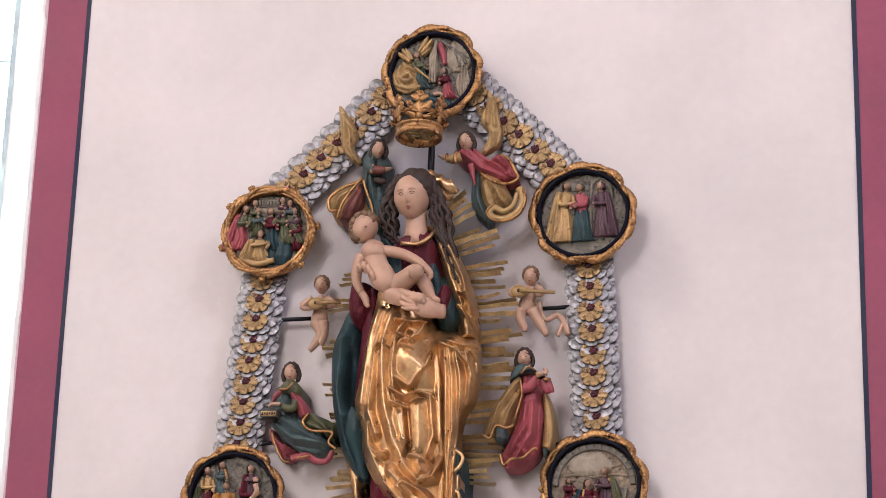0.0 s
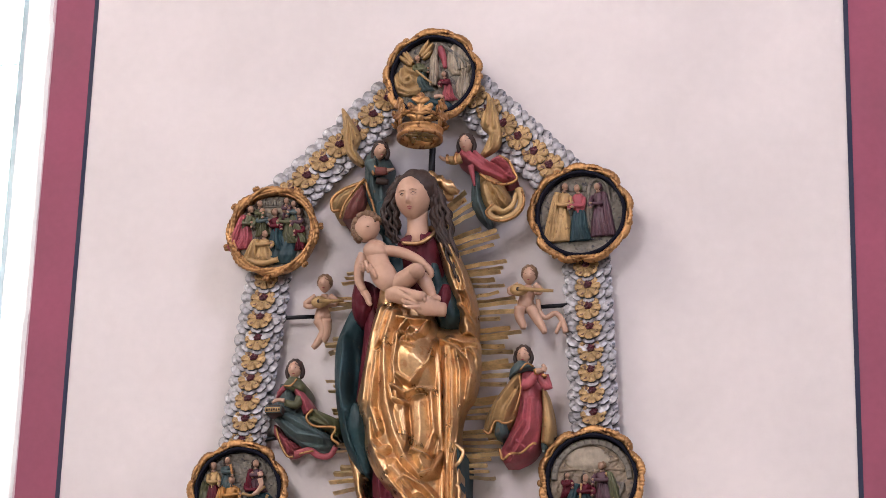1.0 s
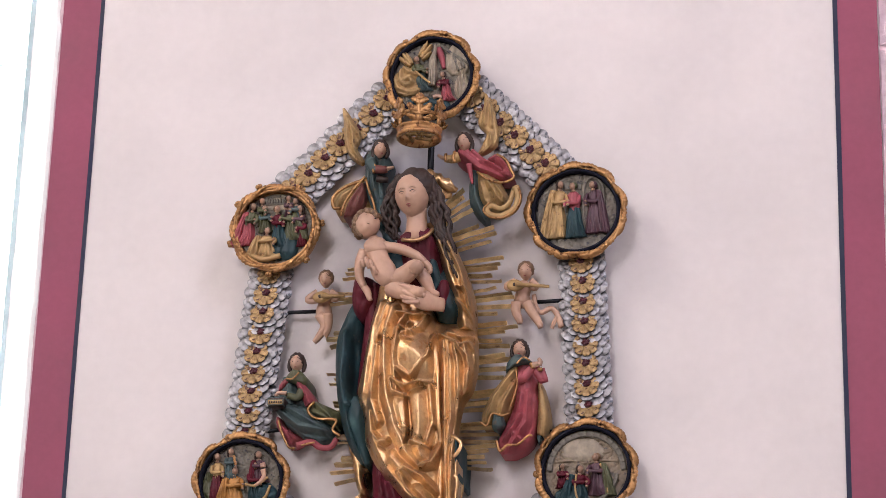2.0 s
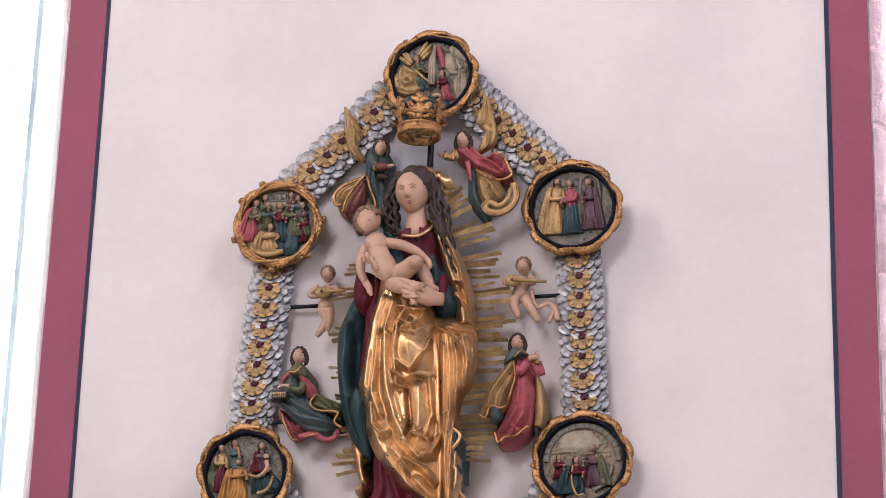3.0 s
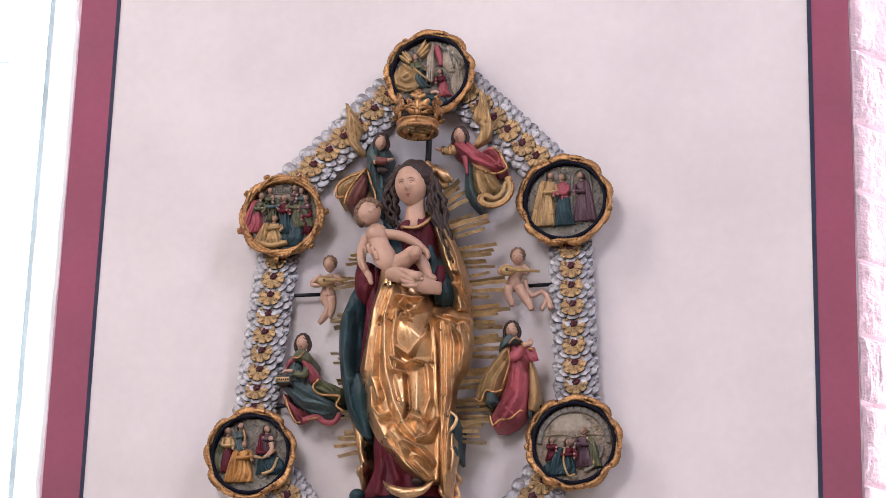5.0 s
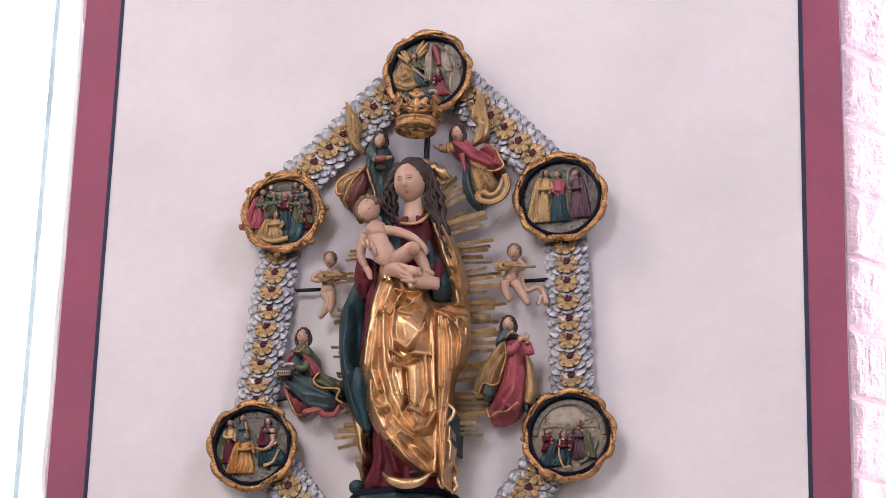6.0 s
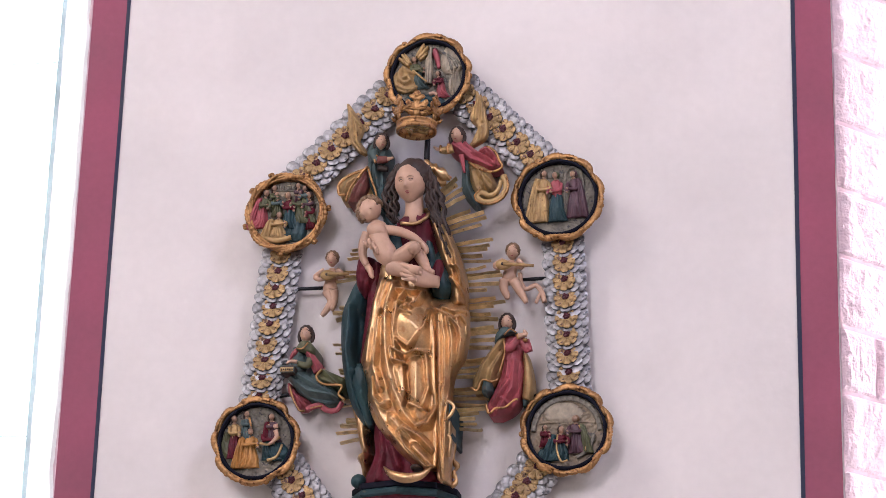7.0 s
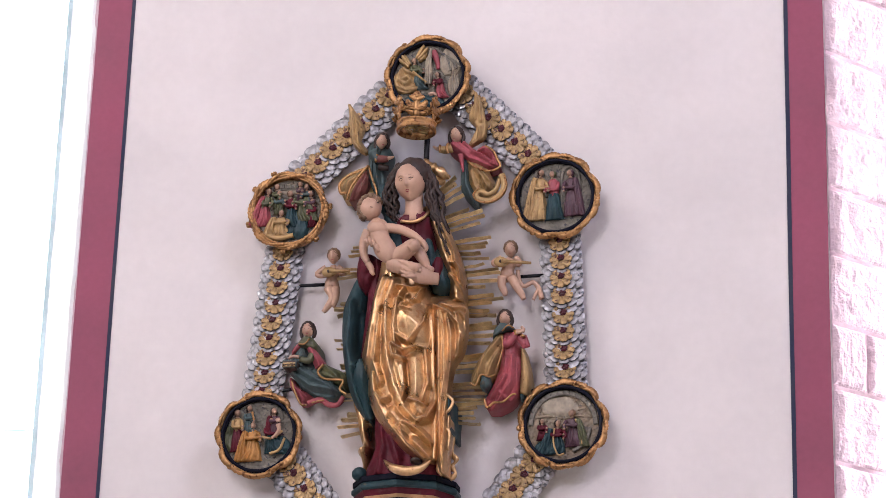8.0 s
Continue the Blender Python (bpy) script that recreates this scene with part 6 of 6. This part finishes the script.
swirl(top, (0.035, 0.145, 0.107, 0.083, 0.131, 0.029), 0.005, 0.006, CANOPY, y=0.046)
swirl(top, (0.035, 0.145, 0.121, 0.076, 0.144, 0.034), 0.005, 0.006, RELIEF_GROUND, y=0.05)
swirl(top, (0.035, 0.145, 0.135, 0.070, 0.158, 0.039), 0.005, 0.006, CANOPY, y=0.046)
swirl(top, (0.035, 0.145, 0.149, 0.063, 0.171, 0.045), 0.005, 0.006, RELIEF_GROUND, y=0.05)
swirl(top, (0.016, 0.140, -0.004, 0.047, -0.009, -0.046), 0.006, 0.005, CANOPY, y=0.062)
swirl(top, (0.016, 0.140, 0.005, 0.047, 0.002, -0.046), 0.006, 0.005, CANOPY, y=0.066)
swirl(top, (0.016, 0.140, 0.013, 0.046, 0.013, -0.047), 0.006, 0.005, CANOPY, y=0.062)
# crowded gathering round a seated figure
mass(west_up, 0.037, -0.066, 0.131, 0.151, TEAL, Folds(0.003, 0.005, 45), y=0.034, bulge=0.018)
mass(west_up, -0.004, 0.117, 0.101, 0.055, CANOPY, Folds(0.002, 0.0, 45), y=0.034, bulge=0.006)
carved(west_up, (-0.102, 0.101), (-0.146, -0.076), 0.076, ROSE, mantle=ROSE, reach=0.012, seed=21)
carved(west_up, (-0.063, 0.125), (-0.052, 0.012), 0.050, OLIVE, size=0.015)
carved(west_up, (-0.050, 0.089), (-0.045, -0.016), 0.065, OLIVE, reach=0.014, seed=22)
carved(west_up, (0.054, 0.134), (0.058, 0.049), 0.045, PURPLE, size=0.014)
carved(west_up, (0.089, 0.119), (0.094, 0.020), 0.050, GREY_TEAL, reach=-0.01, size=0.014)
carved(west_up, (0.110, 0.083), (0.110, -0.035), 0.055, PURPLE, reach=-0.01)
carved(west_up, (0.053, 0.093), (0.090, -0.056), 0.086, OLIVE, mantle=OLIVE, reach=-0.018, cap=LIGHT_HAIR)
carved(west_up, (0.006, 0.086), (0.022, -0.087), 0.076, TEAL, seed=23, reach=0.006, cap=LIGHT_HAIR)
carved(west_up, (0.122, 0.041), (0.120, -0.085), 0.045, CRIMSON, reach=-0.006, size=0.014)
carved(west_up, (-0.035, -0.011), (-0.050, -0.131), 0.111, LIGHT_TAN, mantle=LIGHT_TAN, reach=0.012, kneel=True, trail=0.02)
swirl(west_up, (-0.114, -0.115, -0.049, -0.139, 0.029, -0.125), 0.014, 0.012, LIGHT_TAN, y=0.05)
bm = bmesh.new()
for k in range(11):
    box(bm, (-0.06 + 0.012 * k, -0.05, 0.118), (-0.052 + 0.012 * k, -0.03, 0.138), 0.001)
box(bm, (-0.065, -0.045, 0.111), (0.075, -0.03, 0.120), 0.002)
part("carved_railing", bm, RELIEF_GROUND, west_up, smooth=False)
# two meeting figures and a doorway
carved(east_up, (-0.068, 0.119), (-0.091, -0.119), 0.093, LIGHT_TAN, mantle=LIGHT_TAN, reach=0.022)
carved(east_up, (-0.013, 0.111), (0.000, -0.117), 0.088, TEAL, reach=-0.016, cap=OLIVE, seed=31)
carved(east_up, (0.071, 0.114), (0.084, -0.100), 0.083, PURPLE, reach=-0.008, cap=PURPLE, mantle=PURPLE)
swirl(east_up, (0.031, -0.082, 0.030, 0.085, 0.040, 0.135, 0.071, 0.156, 0.103, 0.132, 0.116, 0.081, 0.120, -0.085), 0.008, 0.008, RELIEF_GROUND, "carved_arch", 0.035)
rnd = random.Random(4)
for j in range(7):
    xx = -0.16 + rnd.uniform(0, 0.02)
    while xx < 0.02:
        ww = rnd.uniform(0.03, 0.05)
        zz = -0.10 + j * 0.034
        if xx * xx + zz * zz < 0.0225 and (xx + ww) ** 2 + (zz + 0.03) ** 2 < 0.0225:
            bm = bmesh.new()
            box(bm, (xx, -0.036, zz), (xx + ww - 0.003, -0.028, zz + 0.031), 0.002)
            part("carved_stone", bm, RELIEF_GROUND, east_up, smooth=False)
        xx += ww
# kneeling and seated figures
mass(west_low, -0.145, -0.014, 0.055, 0.126, OLIVE, Folds(0.005, 0.0, 40), y=0.034, bulge=0.012)
mass(west_low, 0.094, -0.049, 0.126, 0.086, TEAL, Folds(0.004, 0.005, 45), y=0.034, bulge=0.024)
carved(west_low, (-0.108, 0.106), (-0.102, -0.079), 0.076, CRIMSON, seed=41, reach=0.008)
carved(west_low, (-0.050, 0.128), (-0.048, 0.004), 0.065, GREY_TEAL, size=0.015, reach=0.008)
carved(west_low, (0.070, 0.113), (0.082, -0.005), 0.071, PURPLE, mantle=CRIMSON, reach=0.008)
carved(west_low, (0.055, 0.064), (0.076, -0.090), 0.091, TEAL, seed=42, trail=0.02)
carved(west_low, (-0.029, 0.045), (-0.040, -0.129), 0.106, ORANGE_TAN, mantle=ORANGE_TAN, reach=0.020, kneel=True, trail=-0.02)
swirl(west_low, (0.100, 0.043, 0.106, 0.017, 0.092, -0.008, 0.072, -0.023), 0.011, 0.007, SKIN, y=0.082)
swirl(west_low, (0.098, 0.069, 0.101, 0.061, 0.102, 0.053), 0.012, 0.011, SKIN, y=0.085)
swirl(west_low, (0.026, -0.017, 0.072, -0.023, 0.122, 0.012), 0.006, 0.006, LIGHT_TAN, y=0.078)
swirl(west_low, (0.061, -0.095, 0.106, -0.075, 0.129, -0.019), 0.008, 0.006, LIGHT_TAN, y=0.06)
swirl(west_low, (-0.030, 0.107, -0.024, 0.081, -0.020, 0.066), 0.006, 0.006, FRAME_GOLD, y=0.075)
# two figures under a vault
for k in range(16):
    a = math.pi * (k + 0.5) / 16
    bm = bmesh.new()
    box(bm, (-0.017, -0.045, -0.012), (0.015, -0.026, 0.012), 0.003)
    part("carved_stone", bm, RELIEF_GROUND, east_low, smooth=False, at=pose(math.cos(a) * 0.152, 0, math.sin(a) * 0.152, 0, -math.degrees(a) + 90, 0))
for k in range(7):
    a = math.pi * (k + 0.5) / 7
    swirl(east_low, (0.0, 0.03, math.cos(a) * 0.07, 0.03 + math.sin(a) * 0.055, math.cos(a) * 0.135, 0.01 + math.sin(a) * 0.115), 0.005, 0.007, VAULT, "carved_rib", 0.032)
mass(east_low, -0.017, 0.085, 0.181, 0.093, CANOPY, Folds(0.002, 0.0, 30), y=0.034, bulge=0.01)
mass(east_low, -0.076, -0.106, 0.114, 0.067, TEAL, Folds(0.003, 0.006, 45), y=0.034, bulge=0.02)
carved(east_low, (-0.098, 0.013), (-0.097, -0.075), 0.057, CRIMSON, size=0.012, reach=0.006)
carved(east_low, (-0.024, 0.001), (-0.045, -0.143), 0.103, TEAL, mantle=TEAL, reach=0.010, kneel=True, seed=51, trail=-0.02)
swirl(east_low, (-0.037, -0.024, -0.041, -0.089, -0.020, -0.148, 0.010, -0.144), 0.004, 0.005, LIGHT_TAN, y=0.07)
carved(east_low, (0.041, 0.050), (0.055, -0.108), 0.093, PURPLE, mantle=OLIVE, reach=-0.012, cap=LIGHT_HAIR)
swirl(east_low, (0.059, 0.021, 0.090, -0.039, 0.091, -0.099), 0.005, 0.005, LIGHT_TAN, y=0.06)
for k in range(7):
    a = math.radians(-62 + 9 * k)
    bm = bmesh.new()
    box(bm, (-0.012, -0.052, -0.008), (0.012, -0.030, 0.008), 0.003)
    part("carved_stone", bm, RELIEF_GROUND, east_low, smooth=False, at=pose(math.cos(a) * 0.125, 0, math.sin(a) * 0.125 - 0.01, 0, -math.degrees(a) + 90, 0))
